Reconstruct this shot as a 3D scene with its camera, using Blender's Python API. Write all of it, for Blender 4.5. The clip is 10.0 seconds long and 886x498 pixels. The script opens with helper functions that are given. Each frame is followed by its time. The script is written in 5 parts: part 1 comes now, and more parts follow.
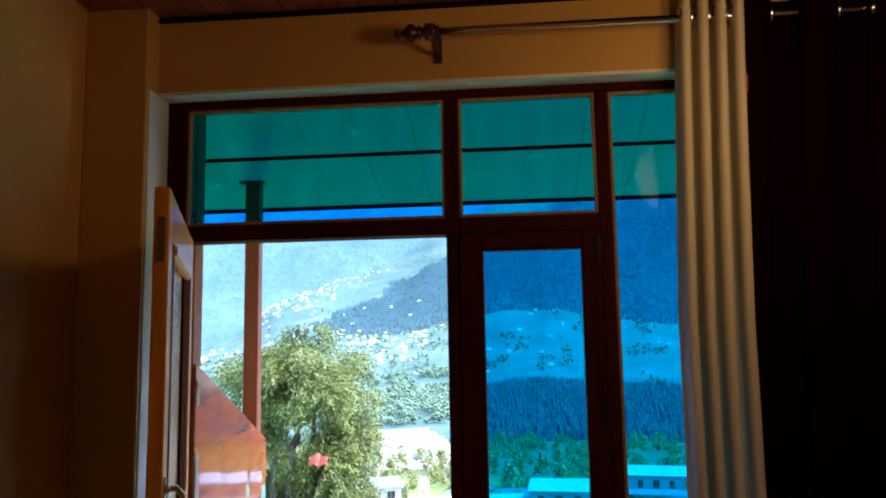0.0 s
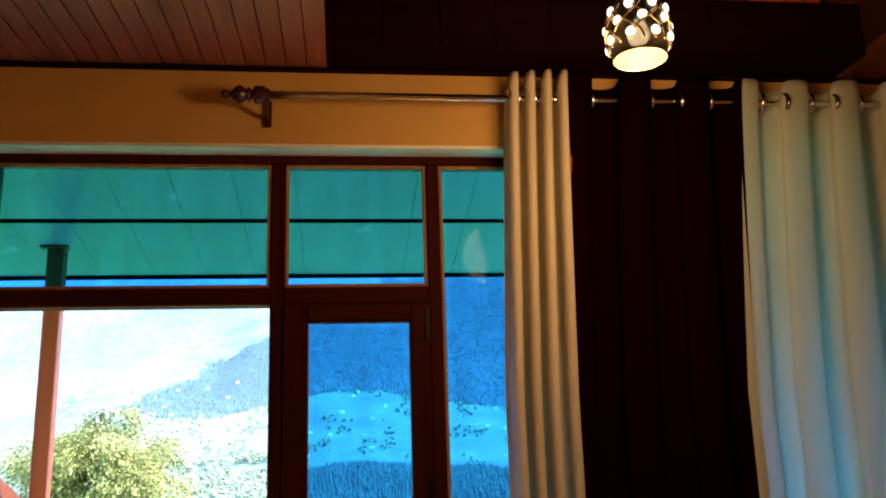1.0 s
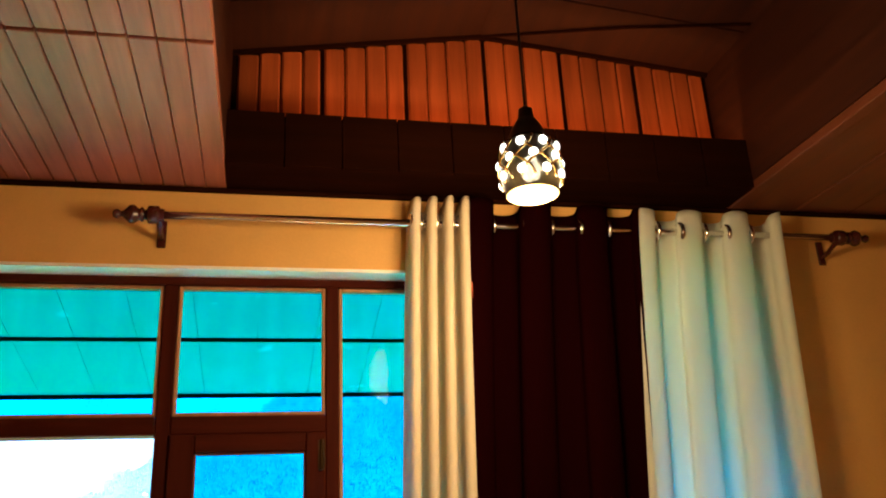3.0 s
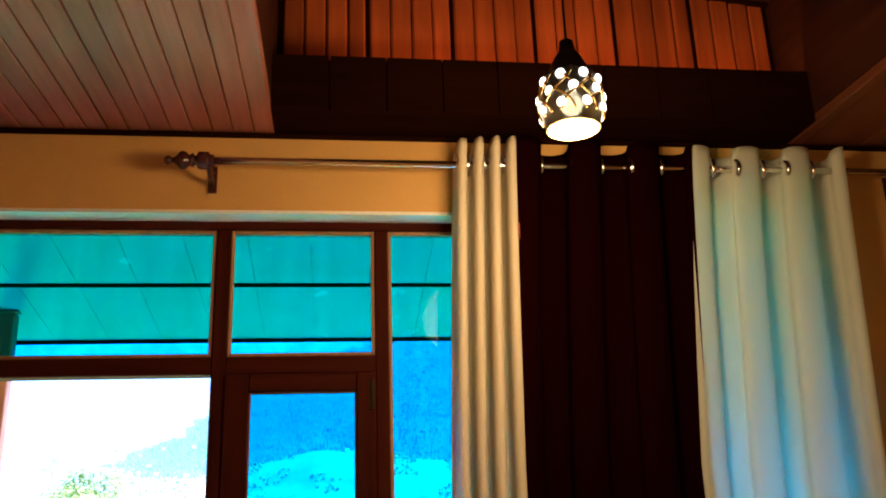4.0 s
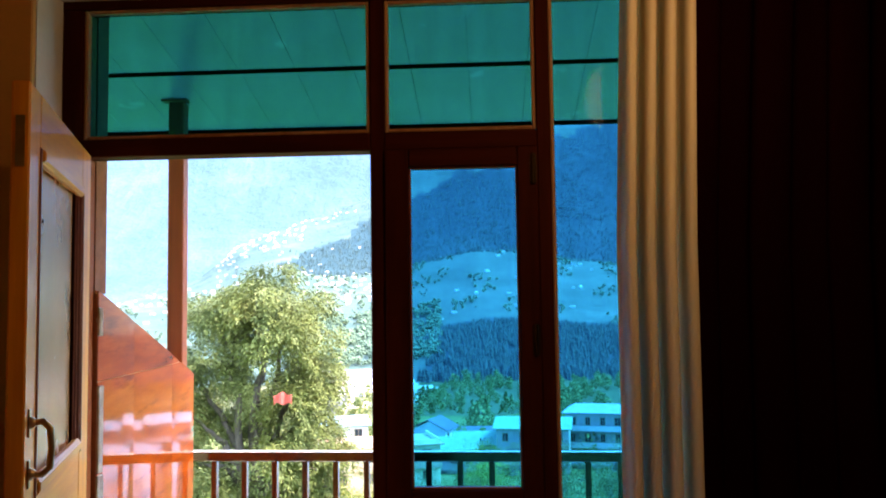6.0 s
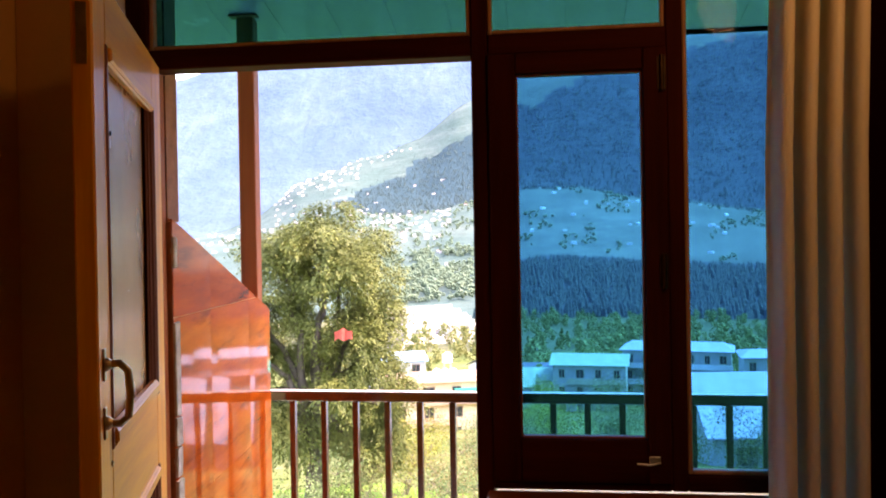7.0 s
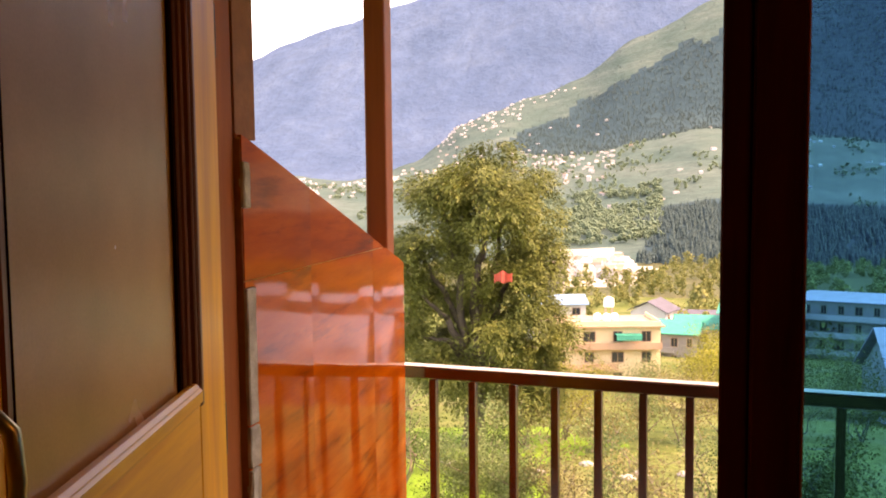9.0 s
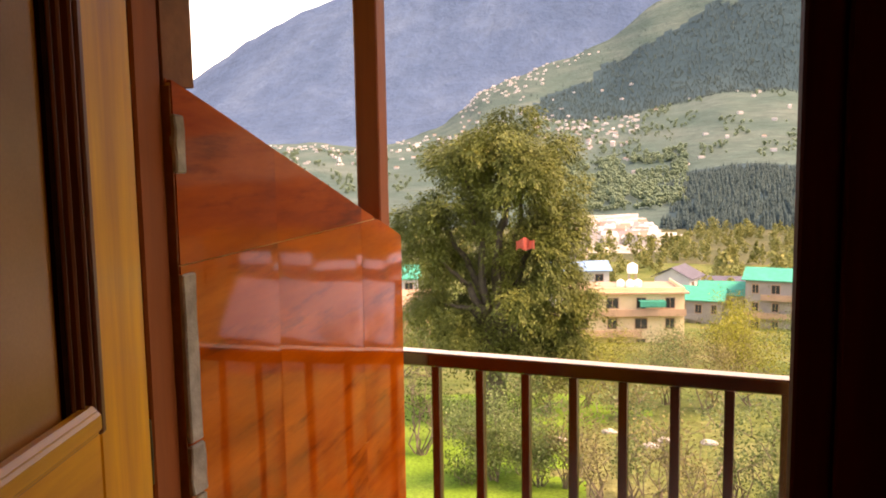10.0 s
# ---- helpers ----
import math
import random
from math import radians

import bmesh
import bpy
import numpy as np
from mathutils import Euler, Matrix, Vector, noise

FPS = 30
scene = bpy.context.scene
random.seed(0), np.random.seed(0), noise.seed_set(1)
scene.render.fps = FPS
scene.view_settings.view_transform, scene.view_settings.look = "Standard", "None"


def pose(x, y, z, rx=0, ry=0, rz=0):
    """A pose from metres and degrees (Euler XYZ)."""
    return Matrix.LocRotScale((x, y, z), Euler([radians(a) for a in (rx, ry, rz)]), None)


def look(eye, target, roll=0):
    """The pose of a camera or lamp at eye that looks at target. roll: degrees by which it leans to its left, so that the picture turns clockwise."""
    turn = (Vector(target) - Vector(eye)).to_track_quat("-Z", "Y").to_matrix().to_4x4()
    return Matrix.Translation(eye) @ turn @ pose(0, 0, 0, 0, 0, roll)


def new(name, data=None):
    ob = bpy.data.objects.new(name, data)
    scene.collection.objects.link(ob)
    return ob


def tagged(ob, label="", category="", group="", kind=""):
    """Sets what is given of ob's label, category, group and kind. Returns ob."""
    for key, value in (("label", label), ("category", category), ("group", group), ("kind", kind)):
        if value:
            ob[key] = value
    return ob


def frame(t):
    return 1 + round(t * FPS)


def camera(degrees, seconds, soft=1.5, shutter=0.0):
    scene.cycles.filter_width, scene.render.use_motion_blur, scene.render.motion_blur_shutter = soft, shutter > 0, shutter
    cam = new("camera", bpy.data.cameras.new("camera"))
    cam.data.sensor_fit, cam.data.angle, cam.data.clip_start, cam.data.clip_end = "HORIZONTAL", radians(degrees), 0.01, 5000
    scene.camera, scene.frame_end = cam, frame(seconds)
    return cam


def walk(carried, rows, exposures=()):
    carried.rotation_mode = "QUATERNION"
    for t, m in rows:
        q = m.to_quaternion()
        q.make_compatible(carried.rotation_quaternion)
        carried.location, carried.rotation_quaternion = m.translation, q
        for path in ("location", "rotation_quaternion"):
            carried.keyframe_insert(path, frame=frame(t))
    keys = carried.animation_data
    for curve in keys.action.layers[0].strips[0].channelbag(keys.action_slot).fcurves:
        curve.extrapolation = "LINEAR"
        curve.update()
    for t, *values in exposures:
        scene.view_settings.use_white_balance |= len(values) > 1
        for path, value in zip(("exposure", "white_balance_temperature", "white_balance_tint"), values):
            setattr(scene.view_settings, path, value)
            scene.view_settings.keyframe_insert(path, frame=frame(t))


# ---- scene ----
cam = camera(55.7, 10.0, 1.9)
PATH = [
    (0, (0.258, -2.894, 1.605), (0.074, -0.922, 1.88), -1.0),
    (0.5, (0.254, -2.83, 1.594), (0.283, -0.863, 1.953), -0.8),
    (1, (0.249, -2.804, 1.589), (0.482, -0.87, 2.044), -1.8),
    (1.5, (0.293, -2.781, 1.572), (0.643, -0.892, 2.126), -2.9),
    (2, (0.304, -2.786, 1.601), (0.723, -0.93, 2.217), -3.3),
    (2.5, (0.316, -2.799, 1.667), (0.747, -0.96, 2.324), -3.0),
    (2.7, (0.314, -2.797, 1.673), (0.745, -0.968, 2.358), -3.0),
    (3.8, (0.4, -2.774, 1.636), (0.687, -0.9, 2.274), -2.2),
    (4, (0.396, -2.782, 1.635), (0.652, -0.886, 2.217), -2.0),
    (4.5, (0.418, -2.791, 1.615), (0.566, -0.849, 2.071), -1.4),
    (5, (0.423, -2.794, 1.601), (0.476, -0.822, 1.931), -0.8),
    (5.5, (0.41, -2.752, 1.573), (0.379, -0.765, 1.797), -0.9),
    (5.7, (0.408, -2.717, 1.568), (0.343, -0.727, 1.755), -0.8),
    (6.8, (0.228, -2.424, 1.537), (0.009, -0.437, 1.553), -1.1),
    (7, (0.204, -2.352, 1.533), (-0.042, -0.367, 1.522), -1.0),
    (7.5, (0.177, -2.115, 1.486), (-0.188, -0.15, 1.409), -1.0),
    (8, (0.155, -1.912, 1.495), (-0.321, 0.027, 1.375), -0.8),
    (8.5, (0.029, -1.644, 1.518), (-0.522, 0.274, 1.399), -0.6),
    (9, (-0.005, -1.432, 1.512), (-0.624, 0.464, 1.367), -0.6),
    (9.5, (0.022, -1.268, 1.52), (-0.64, 0.609, 1.323), -0.9),
    (10, (-0.06, -1.069, 1.499), (-0.729, 0.803, 1.275), -0.9),
]
EXPOSURES = [(0.0, 3.95, 5900, 10), (1.0, 4.85, 6800, 20), (1.8, 5.55, 6100, 10), (2.7, 6.15, 5700, 5), (3.8, 5.85, 5600, 6), (4.5, 5.25, 6000, 10), (5.0, 4.85, 6600, 16), (5.5, 4.5, 6800, 13), (7.0, 3.98, 8500, 36), (8.0, 3.57, 11000, 40), (9.0, 3.2, 13800, 38), (10.0, 2.78, 14000, 35)]
walk(cam, [(t, look(eye, target, roll)) for t, eye, target, roll in PATH], EXPOSURES)

# ---- world and large lights ----
SUN_EL, SUN_AZ = radians(52), radians(85)  # high sun to the right, a little in front of the building
world = bpy.data.worlds.new("sky")
scene.world = world
world.use_nodes = True
wn = world.node_tree.nodes
sky = wn.new("ShaderNodeTexSky")
sky.sky_type, sky.sun_disc = "NISHITA", False
sky.sun_elevation, sky.sun_rotation = SUN_EL, SUN_AZ
sky.air_density, sky.dust_density, sky.altitude = 1.2, 4.0, 1800
world.node_tree.links.new(sky.outputs[0], wn["Background"].inputs[0])
wn["Background"].inputs[1].default_value = 0.15

sun_from = Vector((math.sin(SUN_AZ) * math.cos(SUN_EL), math.cos(SUN_AZ) * math.cos(SUN_EL), math.sin(SUN_EL)))
sun_data = bpy.data.lights.new("sun", "SUN")
sun_data.energy, sun_data.angle, sun_data.color = 1.15, radians(10.0), (1.0, 0.93, 0.83)
sun = new("sun", sun_data)
sun.matrix_world = look(sun_from * 60, (0, 0, 0))

bulb_data = bpy.data.lights.new("pendant_bulb", "POINT")
bulb_data.energy, bulb_data.color, bulb_data.shadow_soft_size = 0.95, (1.0, 0.60, 0.25), 0.16
bulb = new("pendant_bulb", bulb_data)
bulb.location = (0.962, -1.0, 2.464)

# unseen strip added as the source of the light on the panelling
strip_data = bpy.data.lights.new("unseen_strip", "AREA")
strip_data.shape, strip_data.size, strip_data.size_y = "RECTANGLE", 1.45, 0.02
strip_data.energy, strip_data.color = 0.062, (1.0, 0.40, 0.10)
strip = new("unseen_strip", strip_data)
strip.matrix_world = look((1.27, -0.262, 2.985), (1.27, -0.10, 3.42))


# ---- materials ----
def nodes_of(name):
    m = bpy.data.materials.new(name)
    m.use_nodes = True
    t = m.node_tree
    return m, t, t.nodes, t.nodes["Principled BSDF"]


def ramp(n, stops):
    r = n.new("ShaderNodeValToRGB")
    e = r.color_ramp.elements
    while len(e) < len(stops):
        e.new(0.5)
    for el, (p, c) in zip(e, stops):
        el.position, el.color = p, (*c, 1)
    return r


def coords(t, scale, kind="Object"):
    tc, mp = t.nodes.new("ShaderNodeTexCoord"), t.nodes.new("ShaderNodeMapping")
    mp.inputs["Scale"].default_value = scale if isinstance(scale, tuple) else (scale,) * 3
    t.links.new(tc.outputs[kind], mp.inputs[0])
    return mp.outputs[0]


def noise_node(t, vec, scale, detail=5, rough=0.6):
    x = t.nodes.new("ShaderNodeTexNoise")
    x.inputs["Scale"].default_value, x.inputs["Detail"].default_value, x.inputs["Roughness"].default_value = scale, detail, rough
    t.links.new(vec, x.inputs["Vector"])
    return x.outputs[0]


def mixed(t, a, b, fac, mode="MIX"):
    x = t.nodes.new("ShaderNodeMix")
    x.data_type, x.blend_type = "RGBA", mode
    for sock, v in ((x.inputs[6], a), (x.inputs[7], b), (x.inputs[0], fac)):
        if isinstance(v, (int, float)):
            sock.default_value = v
        elif isinstance(v, tuple):
            sock.default_value = (*v, 1)
        else:
            t.links.new(v, sock)
    return x.outputs[2]


def bumped(t, b, height, strength, dist=0.01):
    x = t.nodes.new("ShaderNodeBump")
    x.inputs["Strength"].default_value, x.inputs["Distance"].default_value = strength, dist
    t.links.new(height, x.inputs["Height"])
    t.links.new(x.outputs[0], b.inputs["Normal"])


def plain(name, base, rough=0.6, var=0.12, scale=6.0, metal=0.0, bump=0.1, fine=60.0, spec=0.5):
    """Paint, plaster, metal, plastic: a base colour with blotches, grain and a fine relief."""
    m, t, n, b = nodes_of(name)
    v = coords(t, 1.0)
    big, small = noise_node(t, v, scale, 4), noise_node(t, v, fine, 3)
    lo, hi = tuple(c * (1 - var) for c in base), tuple(min(1, c * (1 + var)) for c in base)
    r1 = ramp(n, [(0.3, lo), (0.7, hi)])
    t.links.new(big, r1.inputs[0])
    r2 = ramp(n, [(0.3, (1 - var * 0.6,) * 3), (0.7, (1, 1, 1))])
    t.links.new(small, r2.inputs[0])
    t.links.new(mixed(t, r1.outputs[0], r2.outputs[0], 1.0, "MULTIPLY"), b.inputs["Base Color"])
    rr = n.new("ShaderNodeMapRange")
    rr.inputs[3].default_value, rr.inputs[4].default_value = max(0.02, rough - 0.08), min(1, rough + 0.08)
    t.links.new(big, rr.inputs[0])
    t.links.new(rr.outputs[0], b.inputs["Roughness"])
    b.inputs["Metallic"].default_value, b.inputs["Specular IOR Level"].default_value = metal, spec
    if bump:
        bumped(t, b, small, bump, 0.004)
    return m


def wood(name, dark, light, rough=0.3, axis=2, grain=26.0, coat=0.3, knots=True, spread=0.25, spec=0.4):
    """Varnished wood with the grain along an axis, and a tone that changes from piece to piece."""
    m, t, n, b = nodes_of(name)
    sc = [1.0, 1.0, 1.0]
    sc[axis] = 0.07
    info = n.new("ShaderNodeObjectInfo")
    off = n.new("ShaderNodeVectorMath")
    off.operation = "ADD"
    t.links.new(coords(t, tuple(sc)), off.inputs[0])
    mul = n.new("ShaderNodeMath")
    mul.operation = "MULTIPLY"
    mul.inputs[1].default_value = 9.0
    t.links.new(info.outputs["Random"], mul.inputs[0])
    t.links.new(mul.outputs[0], off.inputs[1])
    streak = noise_node(t, off.outputs[0], grain, 7, 0.62)
    r = ramp(n, [(0.28, dark), (0.5, tuple((a + c) / 2 for a, c in zip(dark, light))), (0.72, light)])
    t.links.new(streak, r.inputs[0])
    broad = noise_node(t, off.outputs[0], 4.0, 3)
    r3 = ramp(n, [(0.3, (1 - spread,) * 3), (0.7, (1 + spread * 0.4,) * 3)])
    t.links.new(broad, r3.inputs[0])
    col = mixed(t, r.outputs[0], r3.outputs[0], 1.0, "MULTIPLY")
    if knots:
        vo = n.new("ShaderNodeTexVoronoi")
        vo.inputs["Scale"].default_value = 2.3
        kv = [2.2, 2.2, 2.2]
        kv[axis] = 0.8
        t.links.new(coords(t, tuple(kv)), vo.inputs["Vector"])
        rk = ramp(n, [(0.03, (0.35, 0.3, 0.25)), (0.09, (1, 1, 1))])
        t.links.new(vo.outputs["Distance"], rk.inputs[0])
        col = mixed(t, col, rk.outputs[0], 0.8, "MULTIPLY")
    t.links.new(col, b.inputs["Base Color"])
    rr = n.new("ShaderNodeMapRange")
    rr.inputs[3].default_value, rr.inputs[4].default_value = rough, rough + 0.18
    t.links.new(streak, rr.inputs[0])
    t.links.new(rr.outputs[0], b.inputs["Roughness"])
    b.inputs["Coat Weight"].default_value, b.inputs["Coat Roughness"].default_value = coat, 0.15
    b.inputs["Specular IOR Level"].default_value = spec
    bumped(t, b, streak, 0.12, 0.002)
    return m


def marble(name):
    """Polished orange-brown tile with long dark veins."""
    m, t, n, b = nodes_of(name)
    v = coords(t, (1.0, 0.55, 3.6))
    info = n.new("ShaderNodeObjectInfo")
    off = n.new("ShaderNodeVectorMath")
    off.operation = "ADD"
    t.links.new(v, off.inputs[0])
    mul = n.new("ShaderNodeMath")
    mul.operation = "MULTIPLY"
    mul.inputs[1].default_value = 3.0
    t.links.new(info.outputs["Random"], mul.inputs[0])
    t.links.new(mul.outputs[0], off.inputs[1])
    a = noise_node(t, off.outputs[0], 3.0, 8, 0.65)
    r = ramp(n, [(0.25, (0.22, 0.030, 0.005)), (0.42, (0.42, 0.058, 0.006)), (0.6, (0.57, 0.092, 0.010)), (0.8, (0.68, 0.15, 0.020))])
    t.links.new(a, r.inputs[0])
    fine = noise_node(t, off.outputs[0], 6.5, 7, 0.62)
    r2 = ramp(n, [(0.30, (0.3, 0.2, 0.16)), (0.43, (1, 1, 1))])
    t.links.new(fine, r2.inputs[0])
    t.links.new(mixed(t, r.outputs[0], r2.outputs[0], 0.6, "MULTIPLY"), b.inputs["Base Color"])
    b.inputs["Roughness"].default_value, b.inputs["Specular IOR Level"].default_value = 0.05, 0.28
    wob = noise_node(t, coords(t, (1.0, 1.6, 1.0)), 2.4, 0)
    bumped(t, b, wob, 0.08, 0.02)
    return m


def cloth(name, base, through_col, weight, rough=0.9, weave=420.0, spec=0.1):
    """Woven cloth; weight: how much light it lets through."""
    m, t, n, b = nodes_of(name)
    v = coords(t, 1.0)
    small, big = noise_node(t, coords(t, (1, 1, 0.35)), weave, 2), noise_node(t, coords(t, (1, 1, 0.2)), 7.0, 4)
    r = ramp(n, [(0.3, tuple(c * 0.86 for c in base)), (0.7, base)])
    t.links.new(big, r.inputs[0])
    t.links.new(r.outputs[0], b.inputs["Base Color"])
    b.inputs["Roughness"].default_value, b.inputs["Specular IOR Level"].default_value = rough, spec
    bumped(t, b, small, 0.25, 0.001)
    if weight:
        tr, mx = n.new("ShaderNodeBsdfTranslucent"), n.new("ShaderNodeMixShader")
        tr.inputs[0].default_value = (*through_col, 1)
        mx.inputs[0].default_value = weight
        t.links.new(b.outputs[0], mx.inputs[1])
        t.links.new(tr.outputs[0], mx.inputs[2])
        t.links.new(mx.outputs[0], n["Material Output"].inputs[0])
    return m


def tinted_glass(name, tint, gloss=0.05):
    m, t, n, b = nodes_of(name)
    tr, gl, mx, fr = n.new("ShaderNodeBsdfTransparent"), n.new("ShaderNodeBsdfGlossy"), n.new("ShaderNodeMixShader"), n.new("ShaderNodeFresnel")
    dirt = noise_node(t, coords(t, (6, 6, 1.2)), 2.0, 5)
    r = ramp(n, [(0.3, tuple(c * 0.9 for c in tint)), (0.75, tint)])
    t.links.new(dirt, r.inputs[0])
    t.links.new(r.outputs[0], tr.inputs[0])
    gl.inputs["Roughness"].default_value = 0.02
    gl.inputs[0].default_value = (0.8, 0.9, 1.0, 1)
    fr.inputs[0].default_value = 1.12
    t.links.new(fr.outputs[0], mx.inputs[0])
    t.links.new(tr.outputs[0], mx.inputs[1])
    t.links.new(gl.outputs[0], mx.inputs[2])
    t.links.new(mx.outputs[0], n["Material Output"].inputs[0])
    return m


def veil(name, base, share, rough=0.3):
    """A thin smoked skin that lets part of the light straight through."""
    m, t, n, b = nodes_of(name)
    b.inputs["Base Color"].default_value, b.inputs["Roughness"].default_value = (*base, 1), rough
    tr, mx = n.new("ShaderNodeBsdfTransparent"), n.new("ShaderNodeMixShader")
    mx.inputs[0].default_value = share
    t.links.new(b.outputs[0], mx.inputs[1])
    t.links.new(tr.outputs[0], mx.inputs[2])
    t.links.new(mx.outputs[0], n["Material Output"].inputs[0])
    return m


def glowing(name, colour, strength):
    m, t, n, b = nodes_of(name)
    b.inputs["Base Color"].default_value = (*colour, 1)
    b.inputs["Emission Color"].default_value = (*colour, 1)
    b.inputs["Emission Strength"].default_value = strength
    return m


def leafy(name, dark, light, rough=0.6, through_weight=0.35):
    """Leaves: each leaf or clump its own green, letting some light through."""
    m, t, n, b = nodes_of(name)
    g = n.new("ShaderNodeNewGeometry")
    r = ramp(n, [(0.0, dark), (0.6, tuple((a + c) / 2 for a, c in zip(dark, light))), (1.0, light)])
    t.links.new(g.outputs["Random Per Island"], r.inputs[0])
    patch = noise_node(t, coords(t, 1.0), 0.5, 3)
    # patch tones spread wide to stand for light and shade among clumps
    r2 = ramp(n, [(0.35, (0.66, 0.72, 0.62)), (0.65, (1.18, 1.12, 1.0))])
    t.links.new(patch, r2.inputs[0])
    col = mixed(t, r.outputs[0], r2.outputs[0], 1.0, "MULTIPLY")
    t.links.new(col, b.inputs["Base Color"])
    b.inputs["Roughness"].default_value, b.inputs["Specular IOR Level"].default_value = rough, 0.25
    tr, mx = n.new("ShaderNodeBsdfTranslucent"), n.new("ShaderNodeMixShader")
    t.links.new(col, tr.inputs[0])
    mx.inputs[0].default_value = through_weight
    t.links.new(b.outputs[0], mx.inputs[1])
    t.links.new(tr.outputs[0], mx.inputs[2])
    t.links.new(mx.outputs[0], n["Material Output"].inputs[0])
    return m


def land(name, stops, scale, fine, rough=0.95, bump=0.6, dist=0.5, stretch=(1, 1, 1), speck=0.55):
    """Ground cover in patches at two scales, with relief."""
    m, t, n, b = nodes_of(name)
    v = coords(t, stretch)
    big, small = noise_node(t, v, scale, 6, 0.62), noise_node(t, v, fine, 5, 0.7)
    r = ramp(n, stops)
    t.links.new(big, r.inputs[0])
    r2 = ramp(n, [(0.32, (1 - speck,) * 3), (0.66, (1 + speck * 0.45,) * 3)])
    t.links.new(small, r2.inputs[0])
    t.links.new(mixed(t, r.outputs[0], r2.outputs[0], 1.0, "MULTIPLY"), b.inputs["Base Color"])
    b.inputs["Roughness"].default_value, b.inputs["Specular IOR Level"].default_value = rough, 0.1
    bumped(t, b, small, bump, dist)
    return m


M_WALL = plain("yellow_wall_paint", (0.70, 0.395, 0.105), 0.55, 0.08, 2.5, bump=0.15, fine=90)
M_REVEAL = plain("cream_reveal_paint", (0.88, 0.83, 0.75), 0.5, 0.06, 4, bump=0.1)
M_FLOOR = plain("beige_floor_tile", (0.58, 0.50, 0.40), 0.25, 0.1, 3)
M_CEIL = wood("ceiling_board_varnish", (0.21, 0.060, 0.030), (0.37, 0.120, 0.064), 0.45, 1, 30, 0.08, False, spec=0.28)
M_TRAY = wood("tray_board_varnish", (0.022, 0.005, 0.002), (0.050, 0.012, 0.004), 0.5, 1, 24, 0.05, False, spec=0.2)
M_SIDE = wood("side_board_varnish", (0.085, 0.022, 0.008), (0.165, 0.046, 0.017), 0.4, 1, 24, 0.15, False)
M_SLAT = wood("orange_slat_varnish", (0.30, 0.056, 0.008), (0.50, 0.105, 0.015), 0.5, 2, 30, 0.1, False, 0.5)
M_TRIM_AND_SHADE = wood("dark_trim_and_shade", (0.010, 0.003, 0.0015), (0.020, 0.005, 0.002), 0.8, 0, 24, 0.0, False, spec=0.0)
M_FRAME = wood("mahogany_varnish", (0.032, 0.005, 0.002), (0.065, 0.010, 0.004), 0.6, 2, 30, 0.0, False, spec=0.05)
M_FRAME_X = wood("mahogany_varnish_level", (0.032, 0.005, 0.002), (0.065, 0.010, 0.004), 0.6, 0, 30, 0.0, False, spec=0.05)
M_JAMB = wood("daylit_jamb_and_bead_varnish", (0.28, 0.066, 0.018), (0.42, 0.105, 0.028), 0.5, 2, 30, 0.05, False, spec=0.2)
M_SILL = wood("red_brown_sill_varnish", (0.16, 0.040, 0.014), (0.28, 0.075, 0.026), 0.3, 0, 30, 0.3, False)
M_BEAD = wood("raw_bead_wood", (0.30, 0.13, 0.05), (0.52, 0.26, 0.11), 0.5, 2, 30, 0.05, False)
M_DOOR = wood("golden_door_wood", (0.62, 0.16, 0.005), (0.98, 0.40, 0.020), 0.36, 2, 22, 0.25)
M_DOOR_X = wood("golden_door_wood_level", (0.62, 0.16, 0.005), (0.98, 0.40, 0.020), 0.36, 0, 22, 0.25)
M_MOULD = wood("dark_moulding_wood", (0.13, 0.028, 0.007), (0.28, 0.07, 0.016), 0.35, 2, 30, 0.2, False)
M_PANEL = plain("taupe_door_pane", (0.44, 0.165, 0.040), 0.26, 0.18, 3, bump=0.02, fine=200, spec=0.55)
M_BRASS = plain("aged_brass", (0.45, 0.33, 0.18), 0.32, 0.2, 20, 1.0, 0.05)
M_HINGE = plain("tarnished_brass", (0.05, 0.028, 0.014), 0.4, 0.2, 20, 1.0, 0.05)
M_STEEL_PALE = plain("pale_steel", (0.75, 0.74, 0.72), 0.3, 0.1, 20, 1.0, 0.05)
M_TILE = marble("polished_brown_marble")
M_GROUT = plain("pale_grout", (0.80, 0.50, 0.20), 0.8, 0.1)
M_CEMENT = plain("grey_cement", (0.36, 0.33, 0.29), 0.9, 0.3, 14, bump=0.6, fine=50)
M_EDGE = plain("brown_stained_plaster", (0.30, 0.105, 0.045), 0.8, 0.25, 14, bump=0.4, fine=50)
M_PATCH = plain("brownish_plaster", (0.40, 0.33, 0.25), 0.9, 0.3, 18, bump=0.6, fine=60)
M_BALCONY = plain("pale_balcony_cement", (0.56, 0.50, 0.42), 0.7, 0.2, 5, bump=0.3, fine=50)
M_RAIL = plain("brown_rail_paint", (0.055, 0.014, 0.009), 0.14, 0.15, 8, bump=0.02, spec=1.0)
M_RAIL_LIGHT = plain("rail_top_highlight", (0.74, 0.60, 0.47), 0.3, 0.2, 8, bump=0.05)
M_POST = wood("brown_post_paint", (0.26, 0.056, 0.018), (0.40, 0.098, 0.032), 0.5, 2, 20, 0.05, False)
M_SOFFIT = plain("pale_soffit_board", (0.32, 0.33, 0.39), 0.25, 0.1, 3, bump=0.05)
M_GLASS = tinted_glass("blue_tinted_glass", (0.11, 0.59, 0.82))
M_CREAM = cloth("cream_curtain_cloth", (0.76, 0.77, 0.69), (0.92, 0.94, 0.80), 0.44)
